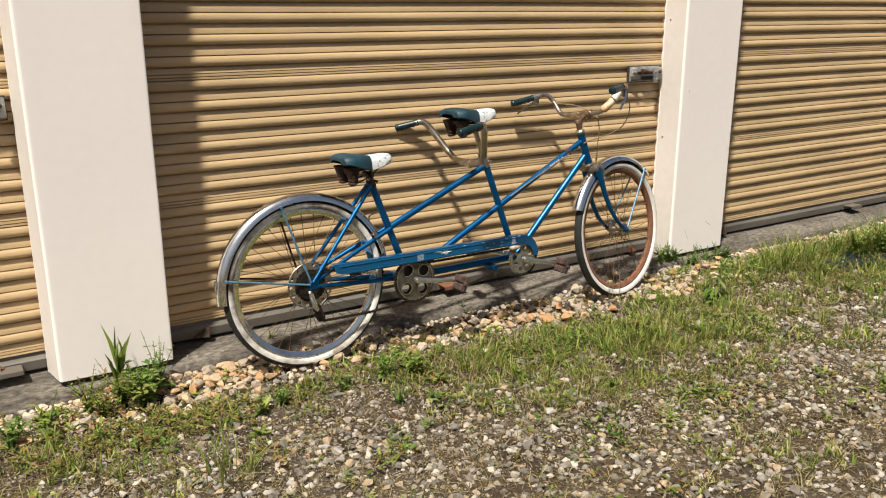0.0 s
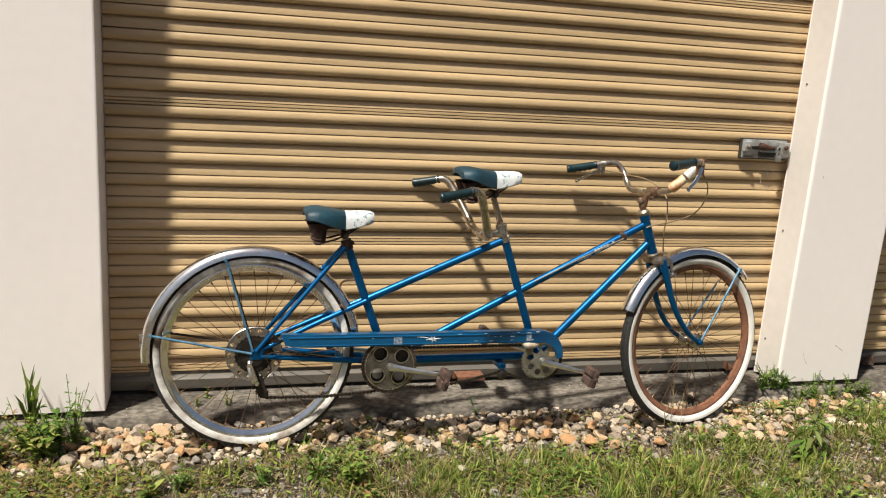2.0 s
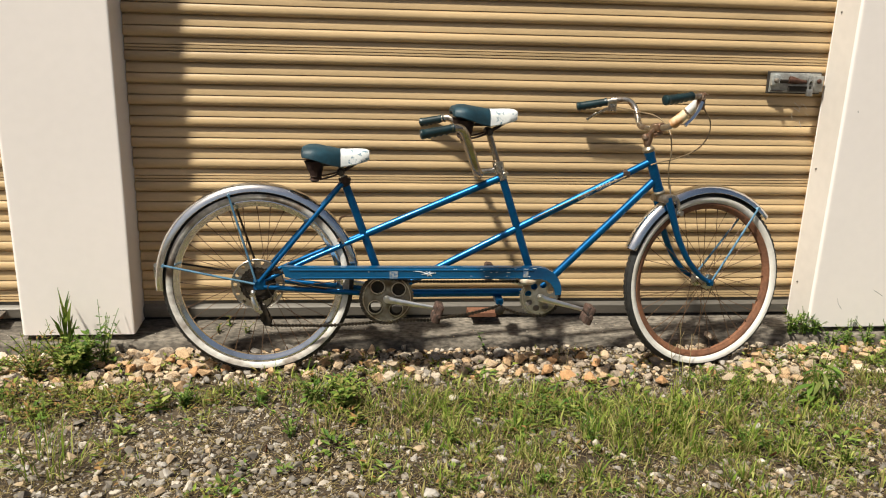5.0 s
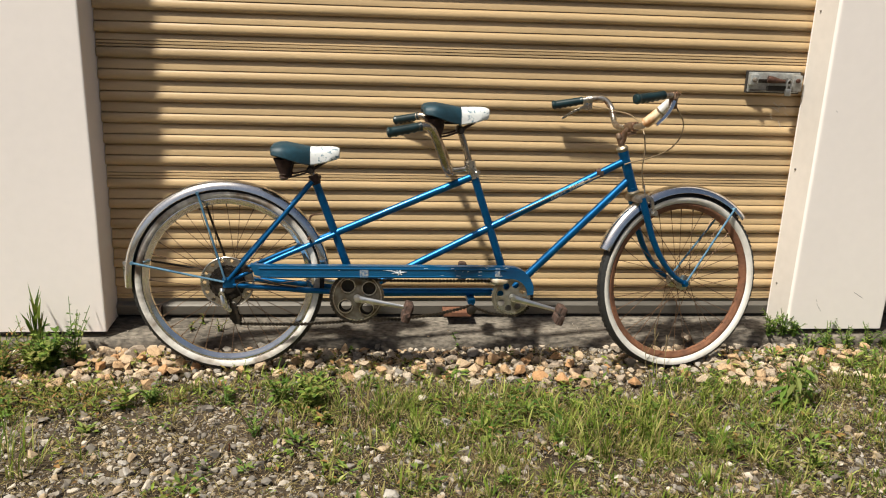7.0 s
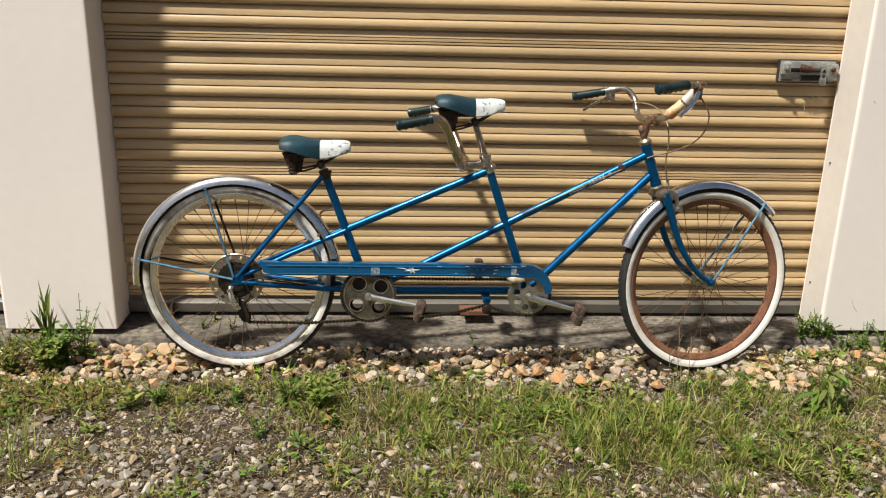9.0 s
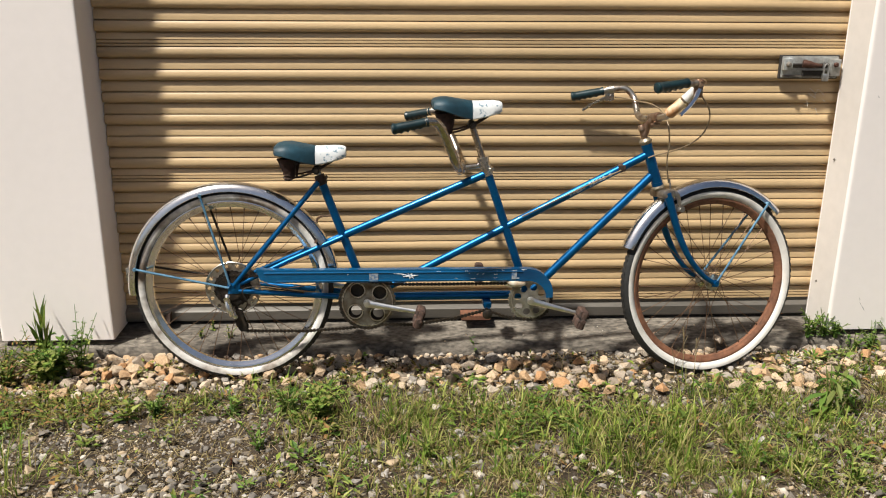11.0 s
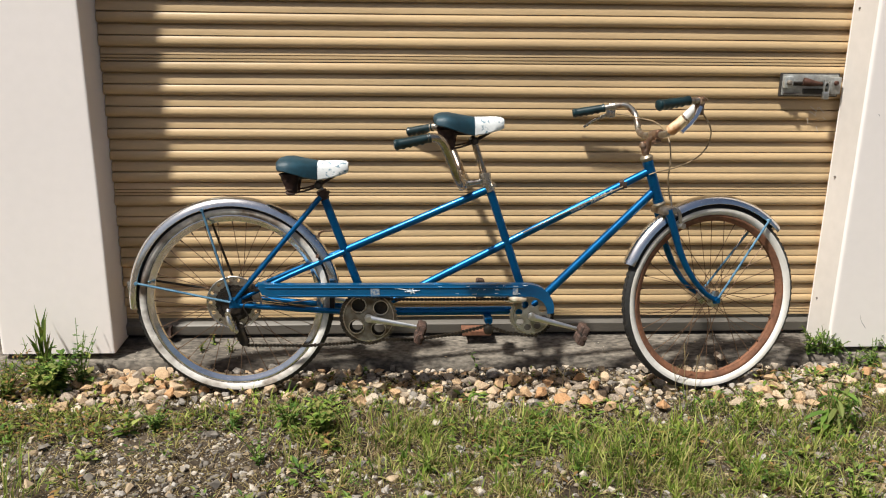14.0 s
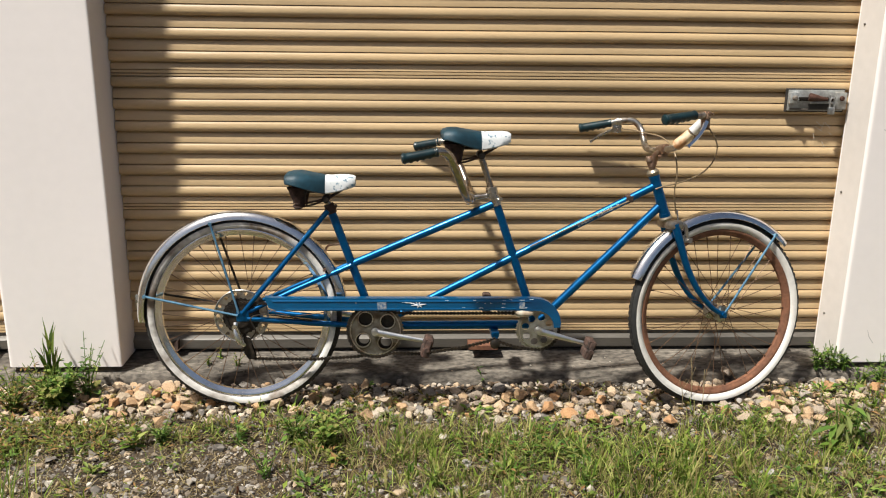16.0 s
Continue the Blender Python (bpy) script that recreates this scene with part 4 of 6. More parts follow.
weed(2.390, -0.545, 3, 0.06, 0.065, 4, M_LEAF_B, "broad-leaved green weed in the grass", 0.6, 0.34, 7, lift=(-0.2, 0.4))
weed(2.470, -0.490, 5, 0.14, 0.050, 8, M_LEAF, "broad-leaved green weed in the grass", 0.6, 0.34, 18, lift=(-0.7, 0.4))
weed(0.774, -0.47, 14, 0.10, 0.045, 8, M_LEAF_B, "low yellow-green leafy weed", 0.9, 0.55, 8)
weed(0.677, -0.44, 8, 0.10, 0.040, 6, M_LEAF, "low green leafy weed", 0.9, 0.5, 9)
weed(0.832, -0.56, 2, 0.04, 0.055, 3, M_LEAF_B, "low weed with rounded pale leaves", 0.9, 0.6, 10)
weed(0.255, -0.435, 16, 0.08, 0.024, 14, M_LEAF, "low feathery green weed", 0.9, 0.3, 11)
weed(0.174, -0.465, 3, 0.075, 0.060, 4, M_LEAF_B, "low green leafy weed", 0.7, 0.45, 12)
weed(0.033, -0.335, 2, 0.045, 0.045, 4, M_LEAF_B, "low green leafy weed", 1.0, 0.55, 13)
weed(0.111, -0.625, 4, 0.04, 0.045, 5, M_LEAF_B, "low pale green leafy weed", 1.0, 0.4, 19)
for k, (x, y, h) in enumerate([(2.73, -0.05, 0.09), (2.80, -0.05, 0.12), (2.88, -0.05, 0.13), (2.97, -0.05, 0.10), (3.05, -0.04, 0.08)]):
    weed(x, y, 7 + k % 3, h, 0.027, 9, M_LEAF, "small green weed at the pillar's foot", 0.75, 0.42, 20 + k)
for k, (x, y, h) in enumerate([(2.600, 0.020, 0.11), (2.632, -0.003, 0.13), (2.570, -0.002, 0.09), (2.675, -0.010, 0.08)]):
    weed(x, y, 6, h, 0.030, 8, M_LEAF, "small green weed growing from the slab by the pillar", 0.75, 0.42, 200 + k, z=0.034)
for k, (x, y, h) in enumerate([(3.70, -0.40, 0.22), (3.83, -0.47, 0.24), (3.95, -0.40, 0.2)]):
    weed(x, y, 14, h, 0.05, 12, M_LEAF_B, "tall bright green leafy weed by the plastic sheet", 0.6, 0.4, 34 + k)
for k, (x, y, z) in enumerate([(0.292, 0.056, 0.044), (0.334, 0.100, 0.049), (0.405, 0.045, 0.042)]):
    weed(x, y, 3, 0.045, 0.018, 6, M_LEAF_O, "tiny weed growing from a crack in the slab", 0.9, 0.45, 70 + k, z=z)
weed(1.315, -0.012, 3, 0.075, 0.028, 6, M_LEAF, "small weed growing from the slab's edge", 0.4, 0.35, 31)
weed(0.899, -0.03, 3, 0.035, 0.016, 8, M_LEAF, "small weed growing from the slab's edge", 1.0, 0.45, 32)
for k, (x, y) in enumerate([(1.55, -0.72), (1.12, -0.70), (0.62, -0.66), (2.15, -0.50), (2.05, -0.40), (2.75, -0.45), (3.0, -0.25), (3.25, -0.55), (3.60, -0.16), (3.9, -0.12), (4.2, -0.15), (3.1, -0.75), (1.35, -0.95), (2.3, -0.9), (0.5, -0.45), (-0.35, -0.35), (-0.6, -0.30)]):
    weed(x, y, 5, 0.05 + 0.03 * (k % 3), 0.030, 6, M_LEAF_B if k % 2 else M_LEAF, "low leafy weed among the grass", 1.0, 0.4, 40 + k)

# thin dry stalks standing by the front wheel
for k, (x, y, h) in enumerate([(2.02, -0.235, 0.20), (1.99, -0.245, 0.12), (2.06, -0.240, 0.15), (0.86, -0.30, 0.12), (1.60, -0.20, 0.10)]):
    bm = bmesh.new()
    r = random.Random(90 + k)
    top = (r.uniform(-0.03, 0.03), r.uniform(-0.02, 0.02), h)
    main = curve([(0, 0, -0.01), (top[0] * 0.3, top[1] * 0.3, h * 0.55), top], 5)
    tube(bm, main, 0.0011, 5)
    for q in (4, 6, 7):
        p = main[q]
        tube(bm, [p, p + Vector((r.uniform(-0.03, 0.03), r.uniform(-0.02, 0.02), 0.035))], 0.0008, 4)
    st = new("dry_stalk", mesh_of("dry_stalk", bm, M_STRAW))
    st.location = (x, y, bump_height(x, y))
    tagged(st, "thin dry branching stalk standing in the gravel", "stalk", "dry stalks")

# dark plastic sheet half hidden in the grass
bm = bmesh.new()
rows = []
for i in range(15):
    x = 3.40 + 0.70 * i / 14
    row = []
    for j in range(7):
        y = -0.56 + 0.20 * j / 6 - 0.12 * (x - 3.4) + 0.02 * noise.noise((x * 9, j * 0.7, 4))
        row.append(bm.verts.new((x, y, bump_height(x, y) + 0.012 + 0.035 * max(0, noise.noise((x * 6, y * 9, 2)) + 0.2))))
    rows.append(row)
for a, b in zip(rows, rows[1:]):
    for j in range(6):
        bm.faces.new((a[j], a[j + 1], b[j + 1], b[j]))
bmesh.ops.solidify(bm, geom=bm.faces[:], thickness=0.003)
tagged(new("plastic_sheet", mesh_of("plastic_sheet", bm, M_TARP)), "dark blue plastic sheet scrap lying in the grass", "sheet")

# a few dead leaves
for k, (x, y) in enumerate([(1.42, -0.80), (1.62, -0.62), (1.30, -0.68), (2.1, -0.85), (0.55, -0.72)]):
    bm = bmesh.new()
    vs = [bm.verts.new(q) for q in ((0, 0, 0), (0.012, 0.009, 0.006), (0.026, 0.007, 0.004), (0.036, 0, 0.008), (0.026, -0.008, 0.006), (0.012, -0.010, 0.003))]
    mid = [bm.verts.new(q) for q in ((0.012, 0, -0.001), (0.026, 0, 0.001))]
    for f in ((vs[0], vs[1], mid[0]), (vs[0], mid[0], vs[5]), (vs[1], vs[2], mid[1], mid[0]), (mid[0], mid[1], vs[4], vs[5]), (vs[2], vs[3], mid[1]), (mid[1], vs[3], vs[4])):
        bm.faces.new(f)
    bmesh.ops.solidify(bm, geom=bm.faces[:], thickness=0.0006)
    lf = new("dead_leaf", mesh_of("dead_leaf", bm, M_DEADLEAF))
    lf.matrix_world = pose(x, y, bump_height(x, y) + 0.014, 20 * k, 10, 70 * k)
    tagged(lf, "curled reddish-brown dead leaf on the ground", "leaf", "dead leaves")

# ---- the tandem bicycle ----
# In its own frame x runs to its front, z up and -y out to its drive side; it leans back on the door.
bike = thing("tandem_bicycle", "old metallic blue tandem bicycle with whitewall tyres leaning on the door", "bicycle", pose(-0.0063, -0.196, -0.0072, -3.72, -0.305, 0) @ Matrix.Scale(0.9674, 4))


def P(u, v, w=0.0):
    return Vector((u, -w, v))


AXLE_R, AXLE_F = P(0.5065, 0.342), P(2.187, 0.326)
BB_R, BB_F = P(0.966, 0.292), P(1.530, 0.291)
HEAD_TOP, HEAD_BOT = P(1.926, 0.822), P(1.974, 0.678)
STEER = Matrix.Translation(HEAD_BOT) @ Matrix.Rotation(radians(13.0), 4, (HEAD_TOP - HEAD_BOT).normalized()) @ Matrix.Translation(-HEAD_BOT)


def wheel(name, axle, m, rim_mat, white_mat, label, slim=0.0, white_from=172):
    """Rim with tyre, whitewalls, hub and crossed spokes, about its axle."""
    R = 0.341
    bm = bmesh.new()
    lip = 0.303 - slim
    lathe(bm, [(lip - 0.002, -0.0150), (lip, -0.0135), (lip - 0.008, -0.0115), (0.283, -0.006), (0.281, 0.0), (0.283, 0.006), (lip - 0.008, 0.0115), (lip, 0.0135), (lip - 0.002, 0.0150),
               (lip - 0.007, 0.0150), (lip - 0.013, 0.0115), (0.279, 0.0070), (0.277, 0.0), (0.279, -0.0070), (lip - 0.013, -0.0115), (lip - 0.007, -0.0150)], 72, close=True)
    w = part(name, bm, rim_mat, bike, label)
    w.matrix_local = m @ Matrix.Translation(axle)
    bm = bmesh.new()
    sec = []
    for k in range(20):
        a = k * math.tau / 20
        sec.append((0.319 + 0.0215 * math.cos(a), 0.0215 * math.sin(a)))
    lathe(bm, sec, 96, close=True)
    # tread blocks round the crown
    for k in range(96):
        for side in (-1, 1):
            a = (k + 0.25 * side) * math.tau / 96
            c, s = math.cos(a), math.sin(a)
            q = Matrix(((c, 0, -s, 0), (0, 1, 0, 0), (s, 0, c, 0), (0, 0, 0, 1)))
            box(bm, 0.3375, 0.3403, 0.0058 * side - 0.0042, 0.0058 * side + 0.0042, -0.0060, 0.0060, m=q)
    part("tyre", bm, M_TYRE, w, "black rubber tyre")
    for side in (-1, 1):
        bm = bmesh.new()
        arc = [radians(d) for d in [white_from] + [d for d in (144, 130, 116, 102, 88, 76) if d < white_from]]
        outer = [(0.319 + 0.0225 * math.cos(a), side * 0.0225 * math.sin(a)) for a in arc]
        inner = [(0.319 + 0.0212 * math.cos(a), side * 0.0212 * math.sin(a)) for a in reversed(arc)]
        lathe(bm, outer + inner, 96, close=True)
        part("whitewall", bm, white_mat, w, "white tyre sidewall ring")
    bm = bmesh.new()
    lathe(bm, [(0.0, -0.056), (0.005, -0.056), (0.005, -0.042), (0.013, -0.040), (0.013, -0.036), (0.030, -0.034), (0.030, -0.031), (0.013, -0.026), (0.011, 0.0),
               (0.013, 0.026), (0.030, 0.031), (0.030, 0.034), (0.013, 0.036), (0.013, 0.040), (0.005, 0.042), (0.005, 0.056), (0.0, 0.056)], 20)
    part("hub", bm, M_CHROME_D, w, "tarnished hub")
    # two spoke shapes, shared by all spokes of the wheel
    shapes = []
    for side in (-1, 1):
        for lead in (-1, 1):
            bm = bmesh.new()
            off = radians(62) * lead
            tube(bm, [(0.0275 * math.cos(off), side * (0.0335 + 0.001 * lead), 0.0275 * math.sin(off)), (0.281, side * 0.002, 0.0)], 0.00125, 5)
            tube(bm, [(0.268, side * 0.0037, 0.0), (0.281, side * 0.002, 0.0)], 0.0026, 6)
            shapes.append(mesh_of("spoke", bm, M_SPOKE))
    for k in range(36):
        s = new("spoke", shapes[(k % 2) * 2 + (k // 2) % 2])
        s.parent = w
        s.rotation_euler = (0, -k * math.tau / 36, 0)
    return w


rear_wheel = wheel("rear_wheel", AXLE_R, Matrix(), M_CHROME, M_WHITE_R, "chromed rear wheel rim", 0.0, 134)
front_wheel = wheel("front_wheel", AXLE_F, STEER, M_RIM_RUST, M_WHITE_F, "brown rusted front wheel rim", 0.002)

# freewheel, spoke protector
bm = bmesh.new()
holes = [ring_loop(0.080 * math.cos(k * math.tau / 14), 0.080 * math.sin(k * math.tau / 14), 0.0070, 8) for k in range(14)]
plate(bm, [ring_loop(0, 0, 0.092, 56)] + holes + [ring_loop(0, 0, 0.03, 20)], -0.036, -0.0345)
lathe(bm, [(0.089, -0.0365), (0.092, -0.0385), (0.0945, -0.0365), (0.092, -0.034)], 56, close=True)
part("spoke_protector", bm, M_CHROME_D, rear_wheel, "pierced steel spoke protector disc", smooth=False)
for r, y in ((0.062, -0.0385), (0.056, -0.0425), (0.049, -0.0465), (0.041, -0.0505), (0.033, -0.0545)):
    bm = bmesh.new()
    plate(bm, [ring_loop(0, 0, r, 52, 0.0035), ring_loop(0, 0, 0.014, 16)], y - 0.001, y + 0.001)
    part("sprocket", bm, M_BLACK, rear_wheel, "greasy black sprocket", smooth=False)

# frame: head tube, bracket shells, dropouts and each tube
d = (HEAD_TOP - HEAD_BOT).normalized()
bm = bmesh.new()
tube(bm, [HEAD_BOT, HEAD_BOT + d * 0.012, HEAD_BOT + d * 0.0121, HEAD_TOP - d * 0.0121, HEAD_TOP - d * 0.012, HEAD_TOP], [0.0195, 0.0195, 0.0180, 0.0180, 0.0195, 0.0195], 16)
frame_part = part("frame", bm, M_BLUE, bike, "metallic blue frame with crossing tubes")
for bb in (BB_R, BB_F):
    bm = bmesh.new()
    lathe(bm, [(0.0, -0.036), (0.018, -0.036), (0.021, -0.033), (0.021, 0.033), (0.018, 0.036), (0.0, 0.036)], 20, centre=bb)
    part("bracket_shell", bm, M_BLUE, frame_part)
for side in (-1, 1):
    bm = bmesh.new()
    box(bm, 0.492, 0.535, side * 0.055 - 0.003, side * 0.055 + 0.003, 0.328, 0.366, 0.002)
    part("dropout", bm, M_BLUE, frame_part)
SEAT_R, SEAT_F = P(0.815, 0.712), P(1.380, 0.738)
X_REAR = P(0.889, 0.516)
TUBES = [
    ("seat_tube", [BB_R, SEAT_R], 0.0145), ("seat_tube", [BB_F, SEAT_F], 0.0145),
    ("top_tube", [SEAT_F + P(-0.004, -0.014), X_REAR], 0.0135),
    ("diagonal_tube", [P(1.930, 0.784), BB_R], 0.0135),
    ("down_tube", [P(1.950, 0.712), BB_F], 0.0145),
    ("boom_tube", [BB_R, BB_F], 0.0150),
]
for name, pts, r in TUBES:
    bm = bmesh.new()
    tube(bm, pts, r, 16)
    part(name, bm, M_BLUE, frame_part)
for side in (-1, 1):
    bm = bmesh.new()
    tube(bm, [P(0.512, 0.356, 0.056 * side), P(0.809, 0.704, 0.017 * side)], [0.0075, 0.0085], 10)
    part("seat_stay", bm, M_BLUE, frame_part)
    bm = bmesh.new()
    tube(bm, [P(0.516, 0.352, 0.050 * side), P(0.70, 0.436, 0.030 * side), P(0.886, 0.514, 0.016 * side)], [0.0075, 0.009, 0.0095], 10)
    part("lateral_stay", bm, M_BLUE, frame_part)
    bm = bmesh.new()
    tube(bm, [P(0.528, 0.337, 0.054 * side), P(0.75, 0.316, 0.040 * side), P(0.955, 0.297, 0.026 * side)], [0.008, 0.0105, 0.0105], 10)
    part("chain_stay", bm, M_BLUE, frame_part)
for c in (SEAT_R, SEAT_F):
    bm = bmesh.new()
    axis = (c - (BB_R if c is SEAT_R else BB_F)).normalized()
    tube(bm, [c - axis * 0.02, c + axis * 0.014], 0.0175, 14)
    tube(bm, [c + P(0.018, 0.004, -0.02), c + P(0.018, 0.004, 0.02)], 0.006, 8)
    part("seat_clamp", bm, M_CHROME_D if c is SEAT_F else M_RUST, frame_part, "tarnished seat clamp")
# worn lettering strip and cable clamp on the diagonal tube: plain bars, unreadable
DT = (P(1.930, 0.784) - BB_R).normalized()
DN = Vector((-DT.z, 0, DT.x))
bm = bmesh.new()
random.seed(4)
for k in range(13):
    s = 0.66 + 0.0125 * k
    p = BB_R + DT * (s + 0.13)
    h = random.uniform(0.009, 0.015)
    q = Matrix.Translation(p + Vector((0, -0.0132, 0))) @ Matrix((DT, (0, 1, 0), DN)).transposed().to_4x4()
    if k % 6 != 5:
        box(bm, -0.0042, 0.0042, -0.0012, 0.0012, -h * 0.5, h * 0.5, m=q)
        if k % 2:
            box(bm, -0.0062, 0.0062, -0.0012, 0.0012, -h * 0.5, -h * 0.5 + 0.003, m=q)
part("worn_decal", bm, M_SCRATCH, frame_part, "worn pale decal bars on the tube", smooth=False)
bm = bmesh.new()
p = P(1.843, 0.741)
tube(bm, [p - DT * 0.008, p + DT * 0.008], 0.0165, 14)
box(bm, p.x - 0.012, p.x + 0.012, p.y - 0.019, p.y - 0.010, p.z - 0.012, p.z + 0.010, 0.002)
part("cable_clamp", bm, M_RUST, frame_part, "brown cable clamp")


def arc_fender(name, axle, m, r_out, a0, a1, half, deep, mat_, label):
    """A rolled mudguard blade of rounded section over a wheel."""
    n = 44
    sec = []
    for k in range(13):
        a = radians(-88 + 176 * k / 12)
        sec.append((r_out - deep * (1 - math.cos(a)), half * math.sin(a)))
    inner = [(r - 0.0012, y * 0.955) for r, y in reversed(sec)]
    full = sec + inner
    bm = bmesh.new()
    rows = []
    for i in range(n + 1):
        a = radians(a0 + (a1 - a0) * i / n)
        shrink = 1.0 if i not in (0, n) else 0.93
        rows.append([bm.verts.new((r * math.cos(a), y * shrink, r * math.sin(a))) for r, y in full])
    for a, b in zip(rows, rows[1:]):
        for k in range(len(full)):
            bm.faces.new((a[k], a[(k + 1) % len(full)], b[(k + 1) % len(full)], b[k]))
    bm.faces.new(rows[0])
    bm.faces.new(rows[-1])
    f = part(name, bm, mat_, bike, label)
    f.matrix_local = m @ Matrix.Translation(axle)
    return f


rear_fender = arc_fender("rear_fender", AXLE_R, Matrix(), 0.364, 8, 184, 0.030, 0.030, M_CHROME, "chrome rear mudguard")
front_fender = arc_fender("front_fender", AXLE_F, STEER, 0.370, 42, 157, 0.030, 0.030, M_CHROME, "chrome front mudguard")


def stay(parent, axle, pts, mat_, label):
    bm = bmesh.new()
    tube(bm, [p - axle for p in pts], 0.0042, 8)
    tube(bm, [pts[-1] - axle - Vector((0, 0.006, 0)), pts[-1] - axle + Vector((0, 0.006, 0))], 0.006, 8)
    part("fender_stay", bm, mat_, parent, label)


for side in (-1, 1):
    m_ = M_BLUE_L if side > 0 else M_BLACK
    stay(rear_fender, AXLE_R, [P(0.502, 0.358, 0.060 * side), P(0.414, 0.664, 0.031 * side)], m_, "thin painted mudguard stay")
    stay(rear_fender, AXLE_R, [P(0.498, 0.350, 0.060 * side), P(0.178, 0.412, 0.031 * side)], m_, "thin painted mudguard stay")
    stay(front_fender, AXLE_F, [P(2.190, 0.335, 0.056 * side), P(2.400, 0.600, 0.031 * side)], M_BLUE_L, "pale blue mudguard stay")
bm = bmesh.new()
box(bm, -0.366, -0.345, -0.010, 0.010, 0.02, 0.07, 0.003)
part("stay_bridge", bm, M_CHROME_D, rear_fender)

# fork
bm = bmesh.new()
box(bm, 1.970, 2.018, -0.052, 0.052, 0.636, 0.664, 0.008)
fork = part("fork", bm, M_CROWN, bike, "chromed fork crown")
fork.matrix_local = STEER
for side in (-1, 1):
    bm = bmesh.new()
    pts = curve([P(1.990, 0.655, 0.040 * side), P(2.012, 0.585, 0.043 * side), P(2.040, 0.500, 0.046 * side), P(2.082, 0.420, 0.049 * side), P(2.135, 0.358, 0.051 * side), P(2.184, 0.326, 0.052 * side)], 4)
    tube(bm, pts, [0.0145 - 0.0065 * (i / (len(pts) - 1)) for i in range(len(pts))], 12)
    box(bm, 2.172, 2.198, -0.052 * side - 0.004, -0.052 * side + 0.004, 0.314, 0.340, 0.003)
    lathe(bm, [(0, -0.009), (0.009, -0.009), (0.009, 0.009), (0, 0.009)], 6, centre=P(2.1815, 0.327, 0.058 * side))
    part("fork_blade", bm, M_BLUE, fork, "metallic blue curved fork blade")

# headset and front brake bits at the crown
for pts, rr in (([HEAD_TOP, HEAD_TOP + d * 0.006, HEAD_TOP + d * 0.012, HEAD_TOP + d * 0.020], [0.019, 0.022, 0.022, 0.015]), ([HEAD_BOT, HEAD_BOT - d * 0.006, HEAD_BOT - d * 0.014], [0.020, 0.023, 0.020])):
    bm = bmesh.new()
    tube(bm, pts, rr, 16)
    part("headset_cup", bm, M_BRASS, bike, "tarnished brassy headset cup")
bm = bmesh.new()
c = HEAD_BOT - d * 0.03
tube(bm, curve([c + P(0.020, 0.012, 0.040), c + P(0.045, -0.004, 0.044), c + P(0.054, -0.050, 0.040)], 4), 0.0075, 8, 0.6)
tube(bm, curve([c + P(0.020, 0.012, -0.040), c + P(0.045, -0.004, -0.044), c + P(0.050, -0.035, -0.040)], 4), 0.006, 8, 0.6)
box(bm, c.x + 0.016, c.x + 0.042, -0.020, 0.020, c.z - 0.004, c.z + 0.014, 0.003)
box(bm, c.x + 0.044, c.x + 0.074, -0.046, -0.036, c.z - 0.062, c.z - 0.046, 0.003)
lathe(bm, [(0, -0.052), (0.009, -0.052), (0.009, -0.034), (0, -0.034)], 8, centre=(c.x + 0.060, 0, c.z - 0.054))
tube(bm, [c + P(0.03, 0.01, 0.02), c + P(0.028, 0.05, 0.015)], 0.003, 6)
bmesh.ops.transform(bm, matrix=STEER, verts=bm.verts)
part("front_brake_caliper", bm, M_CHROME_D, bike, "tarnished rim brake caliper")

# front stem and handlebar, turned with the fork and a little bent
CLAMP_FAR, CLAMP_NEAR = P(1.940, 0.906, -0.022), P(1.958, 0.922, 0.092)
CL = CLAMP_FAR.lerp(CLAMP_NEAR, 0.35)
bm = bmesh.new()
tube(bm, [HEAD_TOP + d * 0.016, HEAD_TOP + d * 0.056], 0.0115, 14)
tube(bm, [HEAD_TOP + d * 0.052, HEAD_TOP + d * 0.060, HEAD_TOP + d * 0.068], [0.0145, 0.0130, 0.0085], 12)
tube(bm, curve([HEAD_TOP + d * 0.030, HEAD_TOP + d * 0.044 + P(0.010, 0.004), P(1.926, 0.886, 0.004), CL + P(-0.006, -0.004), CL], 5), [0.0135] * 10 + [0.012] * 11, 12)
tube(bm, [CLAMP_FAR.lerp(CLAMP_NEAR, 0.10), CLAMP_FAR.lerp(CLAMP_NEAR, 0.14), CLAMP_FAR.lerp(CLAMP_NEAR, 0.60), CLAMP_FAR.lerp(CLAMP_NEAR, 0.64)], [0.0150, 0.0180, 0.0180, 0.0150], 14)
q = CL + P(-0.004, -0.022, 0.014)
tube(bm, [q + P(-0.014, -0.003), q + P(0.016, 0.003)], 0.0068, 6)
part("front_stem", bm, M_BROWN_C, bike, "browned steel handlebar stem")
FAR_ARM = [P(1.812, 0.983, -0.234), P(1.8665, 0.995, -0.228), P(1.9065, 0.9937, -0.222), P(1.9314, 0.9666, -0.208), P(1.9352, 0.9381, -0.185), P(1.9336, 0.909, -0.150), P(1.9334, 0.901, -0.090)]
NEAR_ARM = [CLAMP_NEAR, P(1.970, 0.942, 0.122), P(1.996, 0.972, 0.138), P(2.018, 0.998, 0.150), P(2.033, 1.022, 0.163), P(2.032, 1.035, 0.178), P(2.012, 1.036, 0.196), P(1.975, 1.033, 0.220)]


